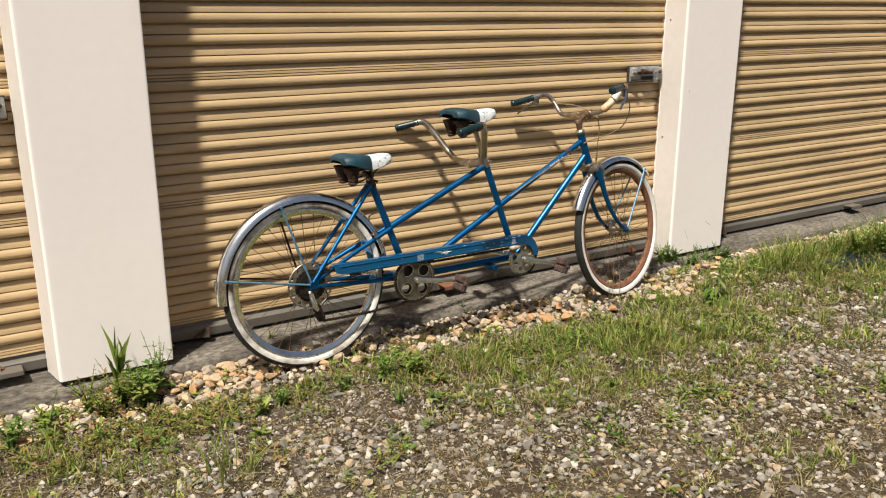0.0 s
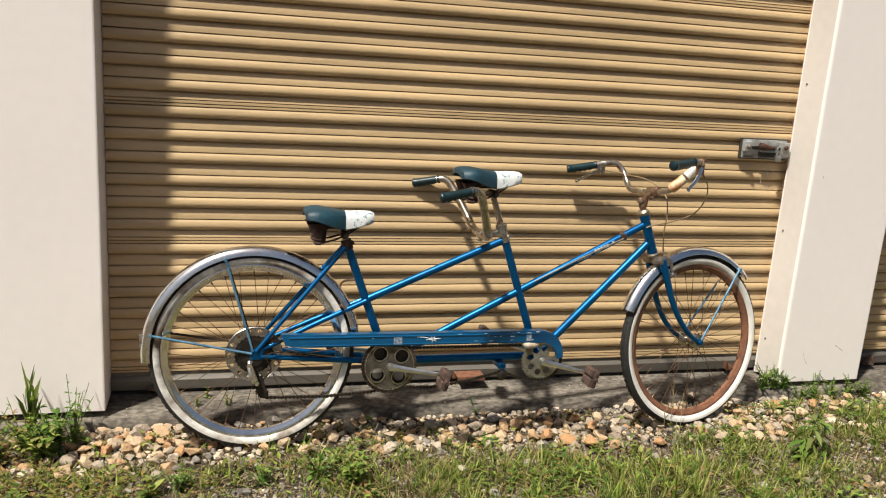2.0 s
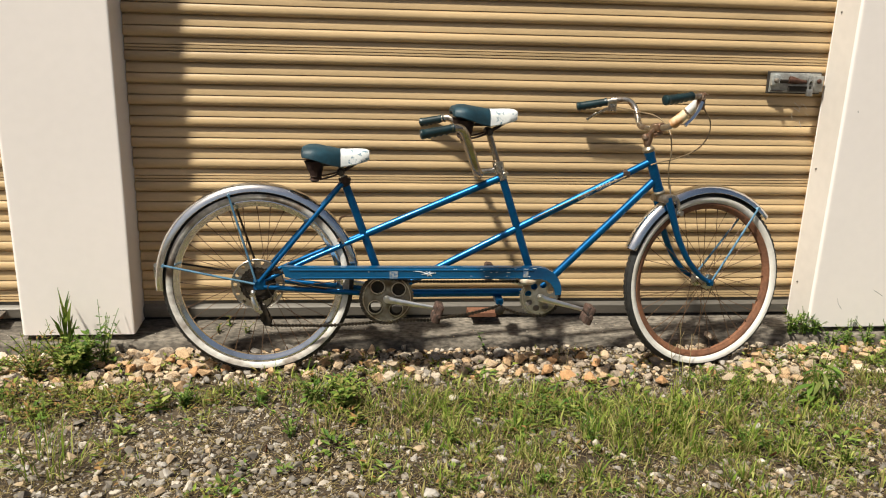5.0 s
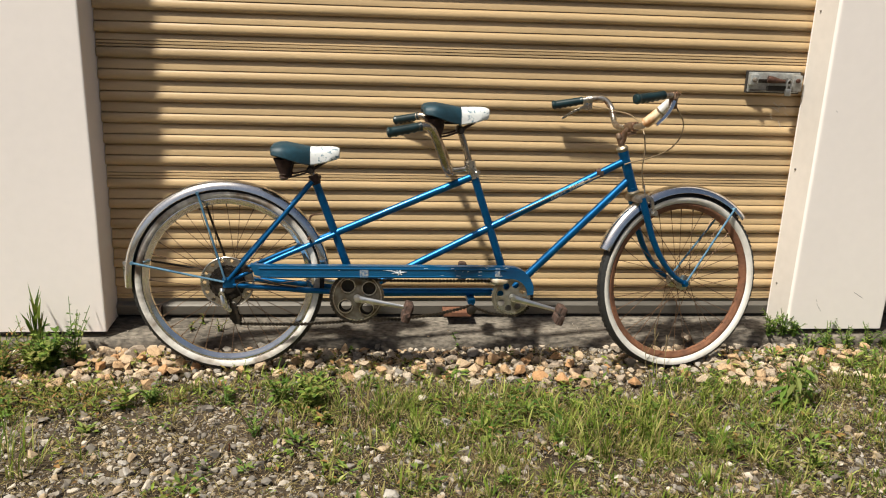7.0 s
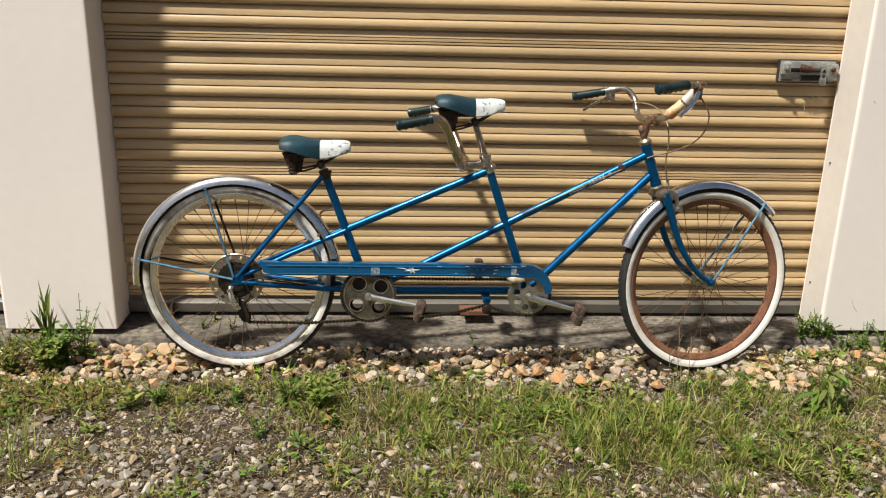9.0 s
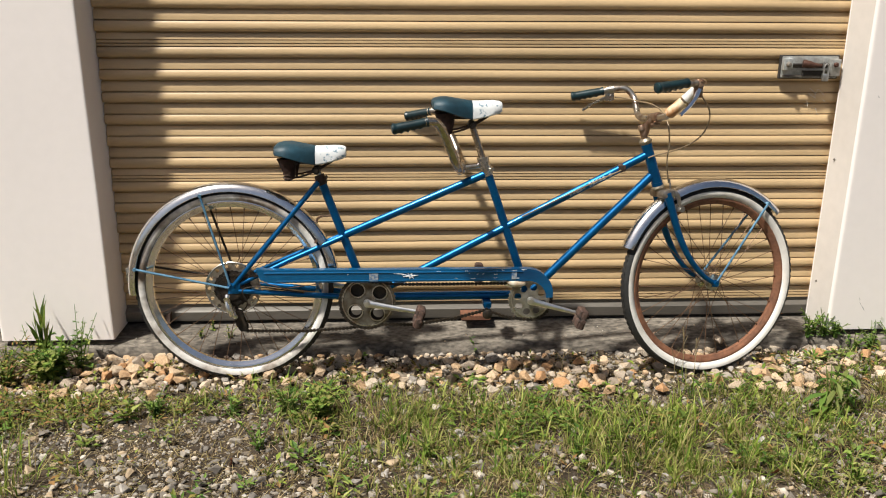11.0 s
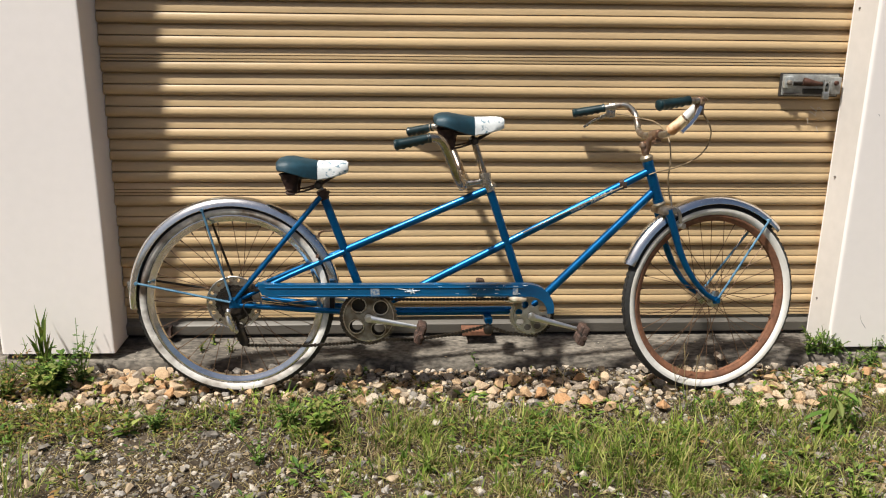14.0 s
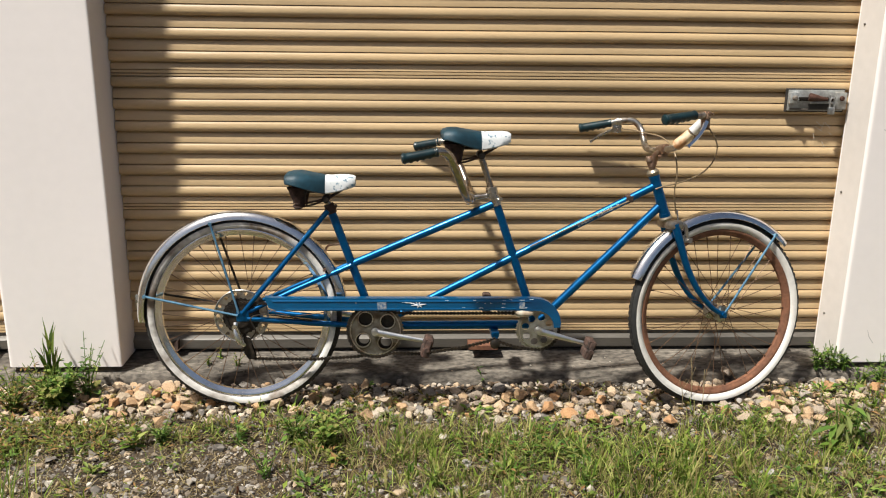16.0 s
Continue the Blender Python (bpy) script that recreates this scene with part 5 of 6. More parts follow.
def grip_mesh(a, b, mat_, parent, m=None):
    """A ribbed rubber grip with finger rests and a flared end."""
    bm = bmesh.new()
    n = 26
    pts, rad = [], []
    for i in range(n + 1):
        t = i / n
        pts.append(a.lerp(b, t))
        rad.append(0.0138 + 0.0020 * t + (0.0018 if t > 0.94 or t < 0.04 else 0))
    tube(bm, pts, rad, 14)
    for v in bm.verts:  # finger rests on the underside
        t = max(0.0, min(1.0, (v.co - a).dot(b - a) / (b - a).length_squared))
        down = max(0.0, (a.lerp(b, t).z - v.co.z) / 0.016)
        if 0.2 < t < 0.92:
            v.co.z -= 0.0040 * down * max(0.0, math.sin((t - 0.2) * math.pi * 11))
    dirn = (b - a).normalized()
    tube(bm, [b, b + dirn * 0.004, b + dirn * 0.006], [0.0158, 0.014, 0.008], 14)
    return part("grip", bm, mat_, parent, "dark green rubber grip")


bm = bmesh.new()
tube(bm, curve(FAR_ARM + [CLAMP_FAR, CLAMP_NEAR] + NEAR_ARM[1:], 6), 0.0112, 14)
bar_f = part("front_handlebar", bm, M_CHROME_D, bike, "tarnished chrome swept handlebar")
grip_mesh(P(1.8265, 0.9863, -0.233), P(1.7167, 0.966, -0.247), M_GRIP, bar_f)
grip_mesh(P(1.982, 1.0365, 0.214), P(1.872, 1.0255, 0.272), M_GRIP, bar_f)
# far lever: clamp, hanging housing and a thin lever
a = P(1.853, 0.992, -0.230)
bm = bmesh.new()
tube(bm, [a + P(-0.010, -0.001, -0.003), a + P(0.010, 0.001, 0.003)], 0.0145, 14)
box(bm, a.x - 0.020, a.x + 0.014, a.y + 0.002, a.y + 0.016, a.z - 0.042, a.z - 0.006, 0.004)
part("lever_clamp", bm, M_CHROME_D, bar_f, "tarnished brake lever clamp")
bm = bmesh.new()
tube(bm, curve([a + P(-0.012, -0.028, -0.010), a + P(-0.034, -0.040, -0.016), a + P(-0.064, -0.055, -0.026), a + P(-0.094, -0.078, -0.036)], 5), [0.0065] * 6 + [0.0050] * 8 + [0.0045, 0.0060], 8, 0.6)
part("brake_lever", bm, M_CHROME_D, bar_f, "chrome brake lever")
# near lever: clamp at the corner, its lever lying along the sleeve
a = P(2.030, 1.033, 0.181)
bm = bmesh.new()
tube(bm, [a + P(0.006, -0.004, -0.006), a + P(-0.012, 0.001, 0.012)], 0.0150, 14)
tube(bm, [a + P(0.012, 0.006, 0.002), a + P(0.015, 0.012, 0.004)], 0.0105, 12)
box(bm, a.x - 0.014, a.x + 0.012, a.y - 0.012, a.y + 0.008, a.z - 0.044, a.z - 0.006, 0.004)
part("lever_clamp", bm, M_BROWN_C, bar_f, "browned brake lever clamp")
bm = bmesh.new()
tube(bm, curve([a + P(0.0, -0.016, 0.010), a + P(-0.012, -0.040, 0.018), a + P(-0.034, -0.066, 0.030), a + P(-0.068, -0.094, 0.046)], 5), [0.0085] * 5 + [0.0072] * 6 + [0.0060] * 4 + [0.0075], 8, 0.6)
part("brake_lever", bm, M_CHROME, bar_f, "bright chrome brake lever")
# faded sleeve and bright wrap round the near arm
line = curve(NEAR_ARM, 10)
for w0, w1, r0, r1, m_, nm, lb in ((0.112, 0.1405, 0.0190, 0.0165, M_ORANGE, "arm_sleeve", "faded amber sleeve on the bar"), (0.141, 0.164, 0.0165, 0.0145, M_TAPE, "arm_wrap", "bright metal casing on the bar")):
    pts = [p for p in line if w0 <= -p.y <= w1]
    bm = bmesh.new()
    tube(bm, pts, [r0 + (r1 - r0) * i / (len(pts) - 1) for i in range(len(pts))], 14)
    part(nm, bm, m_, bar_f, lb)
CABLES = [
    [P(2.034, 1.012, 0.180), P(2.050, 0.985, 0.178), P(2.072, 0.955, 0.170), P(2.082, 0.922, 0.158), P(2.072, 0.880, 0.150), P(2.038, 0.842, 0.140), P(1.994, 0.807, 0.080), P(1.956, 0.788, 0.030), P(1.93, 0.776, 0.018)],
    [P(1.868, 0.965, -0.228), P(1.905, 0.962, -0.20), P(1.937, 0.954, -0.16), P(1.971, 0.947, -0.10), P(1.982, 0.927, -0.02), P(1.980, 0.898, 0.05), P(1.985, 0.861, 0.06), P(1.987, 0.818, 0.06), P(1.986, 0.765, 0.05), P(2.004, 0.690, 0.025)],
    [P(1.84, 0.735, 0.02), P(1.70, 0.672, 0.018), P(1.50, 0.576, 0.018)],
]
for pts in CABLES:
    bm = bmesh.new()
    tube(bm, curve(pts, 8), 0.0024, 6)
    part("brake_cable", bm, M_CABLE, bike, "thin tan brake cable")

# rear rider's stem and handlebar, fixed to the front seat post
S0 = P(1.293, 0.746)
bm = bmesh.new()
tube(bm, [P(1.372, 0.762), P(1.345, 0.752), S0], [0.012, 0.009, 0.012], 12)
tube(bm, [P(1.372, 0.745), P(1.366, 0.782)], 0.020, 14)
tube(bm, [S0 + P(0, 0, -0.026), S0 + P(0, 0, 0.026)], 0.0165, 14)
tube(bm, [S0 + P(-0.008, -0.022, 0.018), S0 + P(-0.008, 0.0, 0.018)], 0.007, 6)
part("rear_stem", bm, M_CHROME_D, bike, "rusty chrome stem clamped to the seat post")


# the bar sits twisted in its clamp: the far arm stands forward and low
STOKER_FAR = [P(1.190, 0.913, -0.266), P(1.212, 0.916, -0.256), P(1.234, 0.904, -0.244), P(1.253, 0.870, -0.222), P(1.272, 0.828, -0.192), P(1.290, 0.782, -0.156), P(1.297, 0.755, -0.120), P(1.296, 0.747, -0.075), P(1.294, 0.746, -0.03)]
STOKER_NEAR = [P(1.291, 0.746, 0.03), P(1.287, 0.750, 0.080), P(1.278, 0.760, 0.125), P(1.263, 0.786, 0.160), P(1.246, 0.828, 0.190), P(1.226, 0.876, 0.222), P(1.209, 0.910, 0.248), P(1.190, 0.926, 0.268), P(1.160, 0.928, 0.282)]
bm = bmesh.new()
tube(bm, curve(STOKER_FAR + STOKER_NEAR, 6), 0.0142, 14)
bar_r = part("rear_handlebar", bm, M_BAR, bike, "tarnished chrome upright handlebar, darkened for its reflections")
grip_mesh(P(1.200, 0.915, -0.262), P(1.112, 0.894, -0.306), M_GRIP, bar_r)
grip_mesh(P(1.172, 0.928, 0.279), P(1.066, 0.908, 0.292), M_GRIP, bar_r)


def saddle(u0, v0, post_bottom, name):
    """A padded saddle with a white nose panel, coil springs below and its post. u0, v0: its rear top corner."""
    stations = [  # along, half width, top, skirt depth
        (0.000, 0.056, 0.001, 0.020), (0.006, 0.076, 0.007, 0.029), (0.025, 0.087, 0.012, 0.036), (0.050, 0.088, 0.013, 0.044), (0.080, 0.076, 0.008, 0.050), (0.110, 0.060, 0.003, 0.055),
        (0.135, 0.047, -0.001, 0.056), (0.160, 0.040, -0.001, 0.053), (0.185, 0.036, 0.000, 0.049), (0.208, 0.033, 0.000, 0.043), (0.226, 0.029, -0.002, 0.036), (0.235, 0.022, -0.007, 0.025)]
    rings_ = []
    for du, hw, top, deep in stations:
        ring = []
        for k in range(17):
            t = -1 + 2 * k / 16
            y = hw * math.sin(t * math.pi / 2) ** 1 if abs(t) < 1 else hw * t
            zz = top - deep * (abs(t) ** 3.2)
            ring.append((u0 + du, y, v0 + zz))
        rings_.append(ring)

    def skin(ids, mat_, nm, parent, label, closed):
        bm = bmesh.new()
        rows = [[bm.verts.new(q) for q in rings_[i]] for i in ids]
        low = [[bm.verts.new((q[0], q[1] * 0.9, q[2] - (0.004 if abs(j - 8) == 8 else 0.012))) for j, q in enumerate(rings_[i])] for i in ids]
        for a, b in zip(rows, rows[1:]):
            for k in range(16):
                bm.faces.new((a[k], a[k + 1], b[k + 1], b[k]))
        for a, b in zip(low, low[1:]):
            for k in range(16):
                bm.faces.new((a[k], b[k], b[k + 1], a[k + 1]))
        for i in range(len(ids) - 1):
            bm.faces.new((rows[i][0], rows[i + 1][0], low[i + 1][0], low[i][0]))
            bm.faces.new((rows[i][16], low[i][16], low[i + 1][16], rows[i + 1][16]))
        for r, l_ in ((rows[0], low[0]), (rows[-1], low[-1])):
            for k in range(16):
                bm.faces.new((r[k], r[k + 1], l_[k + 1], l_[k]))
        return part(nm, bm, mat_, parent, label)

    s = skin(range(0, 7), M_SADDLE, name, bike, "dark teal vinyl saddle", True)
    skin(range(6, 12), M_SADDLE_W, "nose_panel", s, "scuffed white vinyl nose panel", True)
    bm = bmesh.new()
    box(bm, u0 + 0.05, u0 + 0.170, -0.012, 0.012, v0 - 0.062, v0 - 0.052, 0.004)
    box(bm, u0 + 0.035, u0 + 0.075, -0.060, 0.060, v0 - 0.058, v0 - 0.046, 0.004)
    part("saddle_chassis", bm, M_BLACK, s, "dark saddle undercarriage")
    for side in (-1, 1):
        bm = bmesh.new()
        pts = []
        for k in range(45):
            a = k * math.tau / 9
            pts.append((u0 + 0.045 + 0.016 * math.cos(a), side * 0.045 + 0.016 * math.sin(a), v0 - 0.045 - 0.060 * k / 44))
        tube(bm, pts, 0.0032, 6)
        lathe(bm, [(0.0, -0.112), (0.012, -0.110), (0.017, -0.104), (0.017, -0.100), (0.0, -0.098)], 14, axis="z", centre=(u0 + 0.045, side * 0.045, v0))
        part("saddle_spring", bm, M_RUST, s, "rusty coil spring")
        # torn cover hanging round the spring
        bm = bmesh.new()
        rows = []
        for j in range(7):
            t = j / 6
            ring = []
            for k in range(18):
                a = k * math.tau / 18
                rr = (0.030 - 0.016 * t) * (1 + 0.16 * noise.noise((math.cos(a) * 2, math.sin(a) * 2 + side * 5 + u0 * 7, t * 3)))
                tear = t * 0.020 * noise.noise((math.cos(a) * 1.7 + 4, math.sin(a) * 1.7, side * 3 + u0 * 5))
                ring.append(bm.verts.new((u0 + 0.042 + 0.008 * t + rr * math.cos(a) * 1.15, side * 0.045 + rr * math.sin(a), v0 - 0.038 - 0.066 * t + tear)))
            rows.append(ring)
        for a, b in zip(rows, rows[1:]):
            for k in range(18):
                bm.faces.new((a[k], a[(k + 1) % 18], b[(k + 1) % 18], b[k]))
        bmesh.ops.solidify(bm, geom=bm.faces[:], thickness=0.0015)
        part("spring_cover", bm, M_COVER, s, "torn brown leather spring cover")
        bm = bmesh.new()
        tube(bm, curve([(u0 + 0.045, side * 0.045, v0 - 0.104), (u0 + 0.09, side * 0.035, v0 - 0.098), (u0 + 0.14, side * 0.022, v0 - 0.080), (u0 + 0.190, side * 0.010, v0 - 0.052)], 4), 0.0035, 6)
        part("saddle_rail", bm, M_RUST, s)
    # clamp in black, to sink into the shade beneath the saddle
    bm = bmesh.new()
    cx, cz = u0 + 0.135, v0 - 0.080
    lathe(bm, [(0.0, -0.034), (0.012, -0.034), (0.014, -0.030), (0.014, 0.030), (0.012, 0.034), (0.0, 0.034)], 12, centre=(cx, 0, cz))
    lathe(bm, [(0.0, -0.044), (0.008, -0.044), (0.008, 0.044), (0.0, 0.044)], 6, centre=(cx, 0, cz))
    part("post_clamp", bm, M_BLACK, s, "saddle clamp, blackened for the shade under the saddle")
    bm = bmesh.new()
    tube(bm, [post_bottom, P(cx, cz)], 0.0115, 14)
    part("seat_post", bm, M_BAR, bike, "tarnished chrome seat post, darkened for its reflections")


saddle(0.669, 0.826, P(0.822, 0.69), "rear_saddle")
saddle(1.193, 0.972, P(1.384, 0.72), "front_saddle")

# drivetrain
GY = -0.062


def chainring(c, R, hole_r, hole_at, n_holes, first, steel, lip, name):
    """A pierced, toothed ring; the rear one is double, with raised lips round its holes."""
    bm = bmesh.new()
    turns = [radians(first) + k * math.tau / n_holes for k in range(n_holes)]
    loops = [ring_loop(0, 0, R + 0.001, 88 if lip else 72, 0.0055)]
    for a in turns:
        loops.append(ring_loop(hole_at * math.cos(a), hole_at * math.sin(a), hole_r, 20))
    plate(bm, loops, GY + 0.001, GY + 0.004)
    ring = part(name, bm, steel, bike, "pierced steel chainring with greasy teeth", smooth=False)
    ring.location = (c.x, 0, c.z)
    bm = bmesh.new()
    plate(bm, [ring_loop(0, 0, R - 0.005, 60), ring_loop(0, 0, R - 0.009, 60)], GY - 0.001, GY + 0.0005)
    part("rim_band", bm, M_CHROME_D, ring, "shiny outer band", smooth=False)
    if not lip:
        return ring
    bm = bmesh.new()
    plate(bm, [ring_loop(0, 0, R - 0.003, 80, 0.004), ring_loop(0, 0, R - 0.020, 48)], GY + 0.012, GY + 0.0145)
    part("inner_ring", bm, M_BLACK, ring, "greasy black inner ring", smooth=False)
    # added black plate: shade of the chain guard behind the upper holes
    bm = bmesh.new()
    back = [ring_loop(0, 0, hole_at + hole_r + 0.003, 40)]
    for a in turns:
        if math.sin(a) < 0:
            back.append(ring_loop(hole_at * math.cos(a) + 0.003, hole_at * math.sin(a), hole_r * 0.78, 16))
    plate(bm, back, GY + 0.016, GY + 0.018)
    part("hole_shade_plate", bm, M_BLACK, ring, "black plate for the shade behind the upper holes", smooth=False)
    for a in turns:
        bm = bmesh.new()
        plate(bm, [ring_loop(hole_at * math.cos(a), hole_at * math.sin(a), hole_r + lip, 24), ring_loop(hole_at * math.cos(a), hole_at * math.sin(a), hole_r, 24)], GY - 0.0015, GY + 0.0005)
        part("hole_rim", bm, M_CHROME_D, ring, smooth=False)
    return ring


chainring(BB_R, 0.093, 0.0235, 0.054, 4, 38, M_RING, 0.0035, "rear_chainring")
chainring(BB_F, 0.072, 0.0125, 0.045, 8, 30, M_RING_L, 0.0, "front_chainring")


def crank(bb, side, end, mat_):
    y = -0.080 * side
    bm = bmesh.new()
    e = P(end[0], end[1], 0.090 * side)
    a = Vector((bb.x, y, bb.z))
    tube(bm, [a, a.lerp(e, 0.15), a.lerp(e, 0.9), e], [0.0140, 0.0115, 0.0070, 0.0085], 12, 0.62)
    lathe(bm, [(0, -0.011), (0.010, -0.010), (0.012, -0.006), (0.014, 0.010), (0, 0.012)] if side > 0 else [(0, 0.011), (0.010, 0.010), (0.012, 0.006), (0.014, -0.010), (0, -0.012)], 14, centre=a)
    part("crank_arm", bm, mat_, bike, "polished alloy crank arm")
    # pedal: cage and axle, with two worn rubber blocks
    bm = bmesh.new()
    q = Matrix.Translation(e) @ Matrix.Rotation(radians(-72 if side > 0 else -84), 4, "Y")
    s = -side
    for yy in (0.010, 0.084):
        box(bm, -0.031, 0.031, min(s * yy, s * (yy + 0.006)), max(s * yy, s * (yy + 0.006)), -0.0085, 0.0085, 0.003, q)
    tube(bm, [q @ Vector((0, 0, 0)), q @ Vector((0, s * 0.10, 0))], 0.0075, 10)
    pedal = part("pedal", bm, M_PEDAL, bike, "rusty pedal with worn rubber blocks")
    for dx in (-0.032, 0.003):
        # a block with a ribbed tread: one outline, swept across
        bm = bmesh.new()
        x0, x1, c, loops = dx, dx + 0.029, 0.004, []
        for k in range(11):
            y_ = s * (0.017 + 0.0066 * k)
            h = 0.0152 if k % 2 else 0.0128
            prof = [(x0 + c, -h), (x1 - c, -h), (x1, -h + c), (x1, h - c), (x1 - c, h), (x0 + c, h), (x0, h - c), (x0, -h + c)]
            loops.append([bm.verts.new(q @ Vector((u, y_, w))) for u, w in prof])
        for l0, l1 in zip(loops, loops[1:]):
            for i in range(8):
                bm.faces.new((l0[i], l0[(i + 1) % 8], l1[(i + 1) % 8], l1[i]))
        bm.faces.new(loops[0])
        bm.faces.new(loops[-1])
        part("pedal_block", bm, M_PEDAL, pedal, "worn brown rubber block", smooth=False)


for bb, end in ((BB_R, (1.142, 0.262)), (BB_F, (1.692, 0.248))):
    crank(bb, 1, end, M_ALU)
    crank(bb, -1, (2 * bb.x - end[0], 2 * bb.z - end[1]), M_ALU)

# chain guard: long channel with a curled front
def guard_outline(inset):
    out = [(0.592 + inset, 0.4175 - inset), (0.625, 0.4150 - inset), (0.680, 0.4130 - inset), (1.500, 0.4065 - inset)]
    for k in range(11):
        a = radians(88 - k * 9.6)
        out.append((1.515 + (0.0925 - inset) * math.cos(a), 0.3145 + (0.0915 - inset) * math.sin(a)))
    for k in range(11):
        a = radians(-3 + k * 9.8)
        out.append((1.517 + (0.0665 + inset) * math.cos(a), 0.3025 + (0.0600 + inset) * math.sin(a)))
    out += [(1.46, 0.3635 + inset), (0.690, 0.3685 + inset), (0.630, 0.3720 + inset), (0.606 + inset, 0.3800 + inset)]
    return out


bm = bmesh.new()
plate(bm, [guard_outline(0.0)], -0.0735, -0.0715)
o = guard_outline(0.0)
for i in range(len(o)):
    if i in (len(o) - 1,):
        continue
    (xa, za), (xb, zb) = o[i], o[i + 1]
    if 14 <= i < len(o):
        continue
    v = [bm.verts.new(q) for q in ((xa, -0.0735, za), (xb, -0.0735, zb), (xb, -0.045, zb - 0.0005), (xa, -0.045, za - 0.0005))]
    bm.faces.new(v)
# pressed rib along the face
tube(bm, [(0.62, -0.0735, 0.4035), (1.50, -0.0735, 0.396)], 0.0030, 8)
tube(bm, [(0.66, -0.0735, 0.3745), (1.45, -0.0735, 0.3690)], 0.0022, 8)
guard = part("chain_guard", bm, M_BLUE_D, bike, "long dented blue chain guard with a curled front", smooth=False)
for x0, w_ in ((0.975, 0.030), (1.462, 0.018)):
    bm = bmesh.new()
    box(bm, x0, x0 + w_, -0.0752, -0.0735, 0.370, 0.402)
    part("grey_band", bm, M_GUARD_BAND, guard, "worn grey band on the guard", smooth=False)
bm = bmesh.new()
for k in range(6):
    a = k * math.tau / 6 + 0.2
    tube(bm, [(1.116, -0.0750, 0.387), (1.116 + (0.026 if k % 3 == 0 else 0.015) * math.cos(a), -0.0750, 0.387 + 0.012 * math.sin(a))], [0.0035, 0.001], 6, 0.4)
tube(bm, curve([(1.058, -0.0748, 0.397), (1.085, -0.0748, 0.394), (1.108, -0.0748, 0.388)], 4), 0.0018, 6, 0.4)
part("white_mark", bm, M_SCRATCH, guard, "white star-shaped paint mark", smooth=False)
bm = bmesh.new()
random.seed(11)
for k in range(18):
    x = random.choice([random.uniform(1.30, 1.43), random.uniform(0.65, 1.45), random.uniform(1.48, 1.54)])
    z = random.uniform(0.372, 0.402)
    L_ = random.uniform(0.004, 0.018)
    box(bm, x, x + L_, -0.0744, -0.0735, z, z + random.uniform(0.0008, 0.0022))
part("paint_chips", bm, M_SCRATCH, guard, "pale paint chips", smooth=False)["kind"] = "stuff"
bm = bmesh.new()
tube(bm, curve([(1.445, -0.066, 0.362), (1.47, -0.068, 0.353), (1.50, -0.066, 0.352), (1.515, -0.064, 0.360)], 4), [0.004, 0.007, 0.010, 0.012, 0.013, 0.013, 0.012, 0.012, 0.011, 0.010, 0.009, 0.006, 0.004], 10, 0.7)
part("guard_bracket", bm, M_CREAM, guard, "cream plastic guard bracket")


def chain(points, name, label):
    """Roller chain links along a path."""
    pts = [Vector(p) for p in points]
    bm = bmesh.new()
    left, k = 0.0, 0
    for a, b in zip(pts, pts[1:]):
        L_ = (b - a).length
        t = (b - a) / L_
        s = left
        while s < L_:
            c = a + t * s
            ang = math.atan2(t.z, t.x)
            q = Matrix.Translation(c) @ Matrix.Rotation(-ang, 4, "Y")
            wy = 0.0042 if k % 2 else 0.0028
            box(bm, -0.0040, 0.0040, -wy, wy, -0.0056, 0.0056, m=q)
            box(bm, 0.0040, 0.0087, -wy, wy, -0.0030, 0.0030, m=q)
            s += 0.0127
            k += 1
        left = s - L_
    return part(name, bm, M_BLACK, bike, label, smooth=False)


def around(c, r, a0, a1, n, y):
    return [(c.x + r * math.cos(radians(a0 + (a1 - a0) * k / n)), y, c.z + r * math.sin(radians(a0 + (a1 - a0) * k / n))) for k in range(n + 1)]


YT = GY + 0.0025
IDLER = P(1.381, 0.240)
chain(around(BB_F, 0.074, 92, -92, 12, YT) + [(1.45, YT, 0.228), (1.40, YT, 0.246), (1.381, YT, 0.259), (1.36, YT, 0.251), (1.26, YT, 0.226), (1.12, YT, 0.207)]
      + around(BB_R, 0.095, -60, -240, 14, YT) + [(1.06, YT, 0.354), (1.20, YT, 0.352), (1.49, YT, 0.351)], "timing_chain", "greasy black timing chain")
YD = -0.0485
chain(around(BB_R, 0.089, 92, -100, 12, YD) + [(0.90, YD, 0.195), (0.75, YD, 0.187), (0.60, YD, 0.190), (0.544, YD, 0.192), (0.518, YD, 0.212), (0.536, YD, 0.24), (0.516, YD, 0.270), (0.516, YD, 0.290)]
      + around(AXLE_R, 0.050, -60, -262, 10, YD) + [(0.70, YD, 0.388)], "drive_chain", "greasy black drive chain")
# tensioner on the boom tube
bm = bmesh.new()
lathe(bm, [(0, GY - 0.006), (0.012, GY - 0.006), (0.017, GY - 0.003), (0.017, GY + 0.008), (0.012, GY + 0.012), (0, GY + 0.012)], 14, centre=(IDLER.x, 0, IDLER.z))
idl = part("chain_tensioner", bm, M_BLACK, bike, "greasy chain tensioner wheel")
bm = bmesh.new()
box(bm, 1.372, 1.392, -0.058, -0.052, 0.236, 0.282, 0.003)
box(bm, 1.368, 1.396, -0.058, 0.020, 0.262, 0.282, 0.004)
part("tensioner_bracket", bm, M_BLUE, idl, "blue bracket on the boom tube")
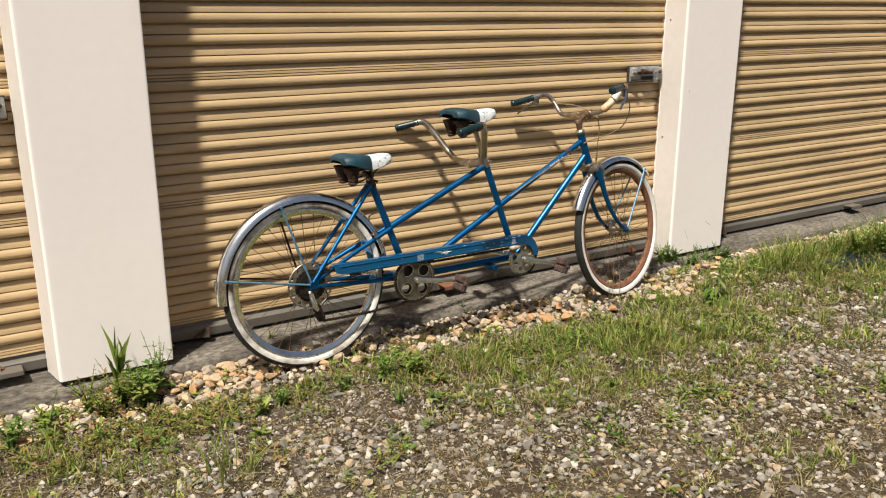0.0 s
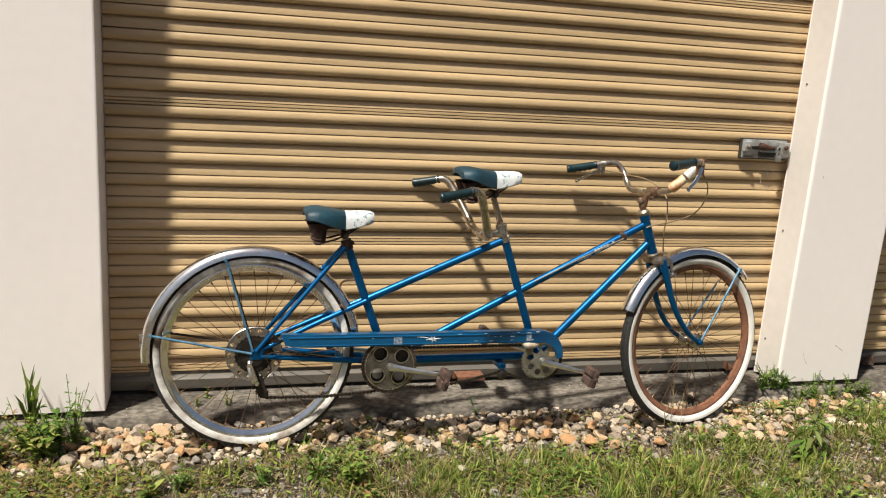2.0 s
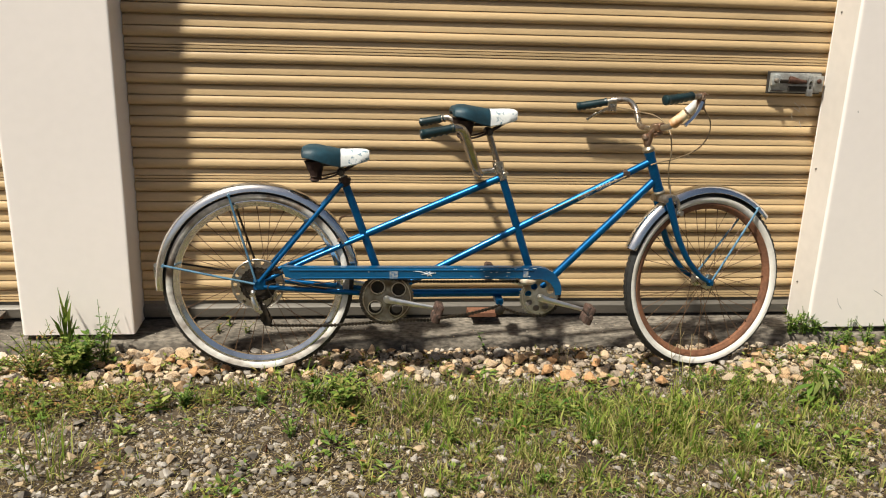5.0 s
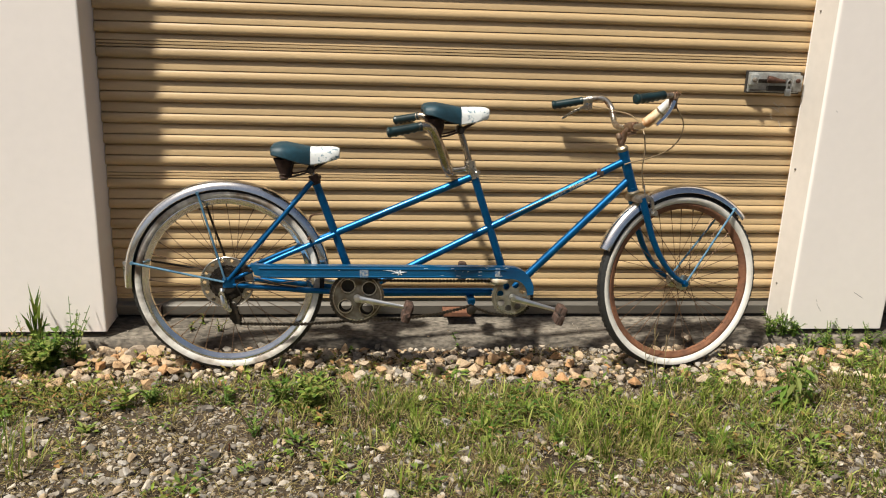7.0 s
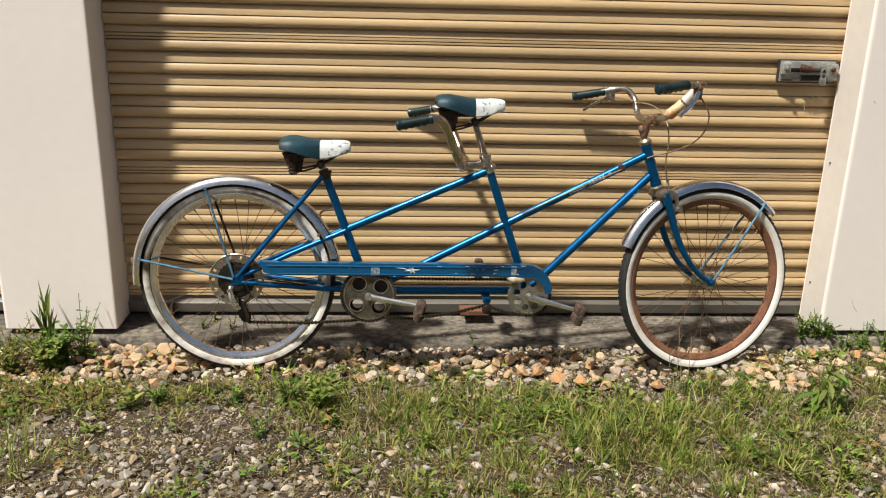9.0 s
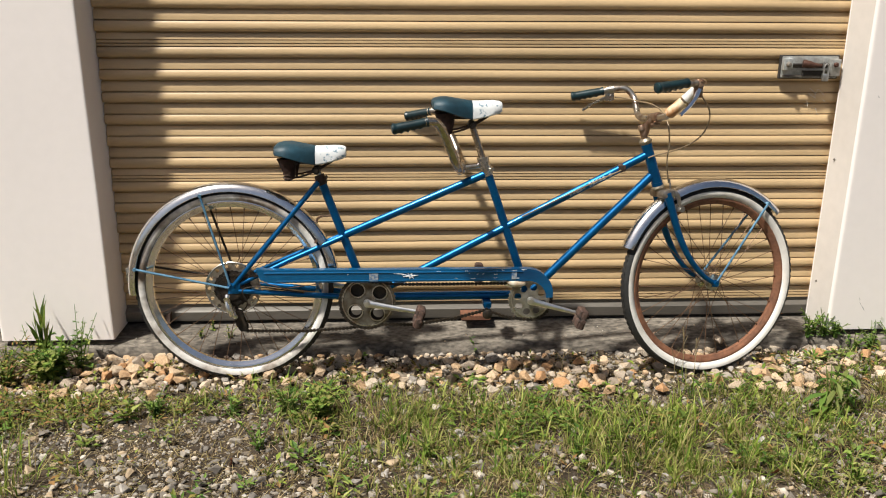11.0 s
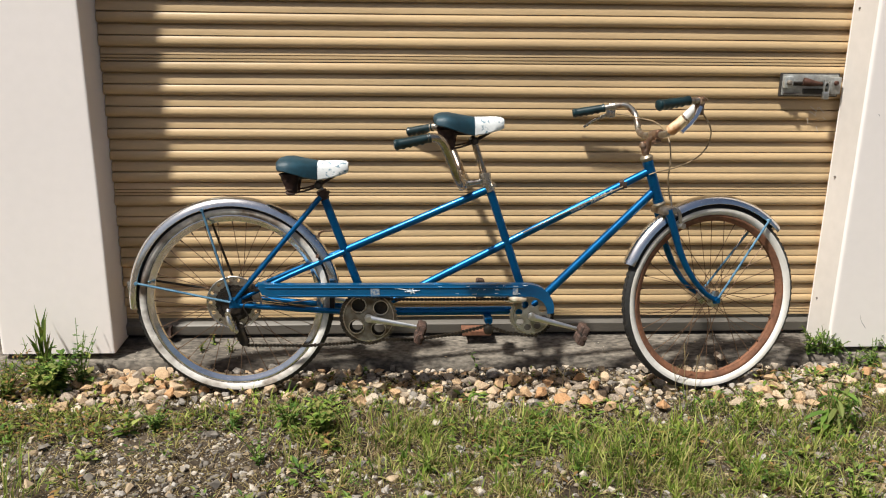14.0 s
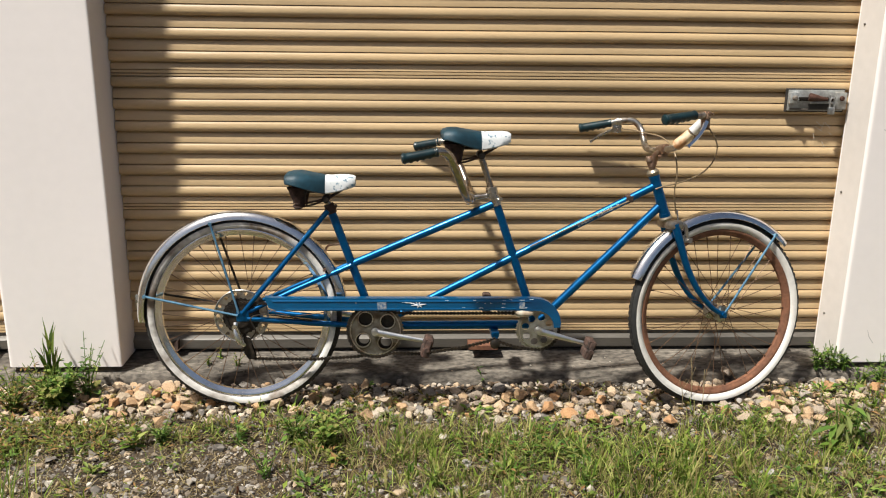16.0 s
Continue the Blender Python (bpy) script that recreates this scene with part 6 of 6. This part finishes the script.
# rear derailleur
bm = bmesh.new()
tube(bm, curve([P(0.492, 0.326, 0.066), P(0.490, 0.304, 0.080), P(0.500, 0.272, 0.084), P(0.518, 0.246, 0.068)], 4), [0.009, 0.008, 0.006, 0.005, 0.005, 0.006, 0.007, 0.007, 0.006, 0.005, 0.006, 0.008, 0.007], 10, 0.8)
der = part("rear_derailleur", bm, M_ALU, bike, "alloy rear derailleur body")
def capsule(a, b, r, n=10):
    """Outline of a rounded link from a to b in the xz plane."""
    t = math.atan2(b[1] - a[1], b[0] - a[0])
    one = [(a[0] + r * math.cos(t + math.pi / 2 + k * math.pi / n), a[1] + r * math.sin(t + math.pi / 2 + k * math.pi / n)) for k in range(n + 1)]
    return one + [(b[0] + r * math.cos(t - math.pi / 2 + k * math.pi / n), b[1] + r * math.sin(t - math.pi / 2 + k * math.pi / n)) for k in range(n + 1)]


bm = bmesh.new()
plate(bm, [capsule((0.522, 0.252), (0.536, 0.208), 0.0150)], -0.0595, -0.0575)
plate(bm, [capsule((0.522, 0.252), (0.536, 0.208), 0.0150)], -0.0405, -0.0385)
part("derailleur_cage", bm, M_BLACK, der, "black derailleur cage", smooth=False)
bm = bmesh.new()
plate(bm, [capsule((0.490, 0.314), (0.505, 0.262), 0.0095)], -0.082, -0.078)
plate(bm, [capsule((0.494, 0.312), (0.512, 0.262), 0.0055)], -0.070, -0.066)
part("derailleur_link", bm, M_CHROME, der, "shiny derailleur arm", smooth=False)
for x, z in ((0.536, 0.208), (0.522, 0.248)):
    bm = bmesh.new()
    plate(bm, [ring_loop(x, z, 0.0165, 22, 0.003)], -0.051, -0.046)
    part("jockey_wheel", bm, M_BLACK, der, smooth=False)
bm = bmesh.new()
tube(bm, curve([P(0.535, 0.262, 0.07), P(0.56, 0.30, 0.08), P(0.545, 0.345, 0.075), P(0.60, 0.352, 0.06), P(0.75, 0.327, 0.052)], 6), 0.0024, 6)
part("gear_cable", bm, M_BLACK, der)
bm = bmesh.new()
box(bm, 0.79, 0.80, -0.05, 0.05, 0.50, 0.505, 0.001)
tube(bm, curve([P(0.845, 0.585, 0.0), P(0.80, 0.575, 0.0), P(0.795, 0.51, 0.0)], 4), 0.004, 6)
part("rear_brake_bridge", bm, M_BROWN_C, bike, "brown rear brake bridge")

# ---- single stones of the gravel strip ----
for n_, (x, y, z, s, yaw, tilt, k) in enumerate(single + tan_stones):
    st = new("stone", (stone_meshes if n_ < len(single) else tan_meshes)[k])
    st.parent = ground
    st.matrix_world = Matrix.LocRotScale((x, y, z), Euler((tilt, tilt * 0.6, yaw)), (s, s, s))
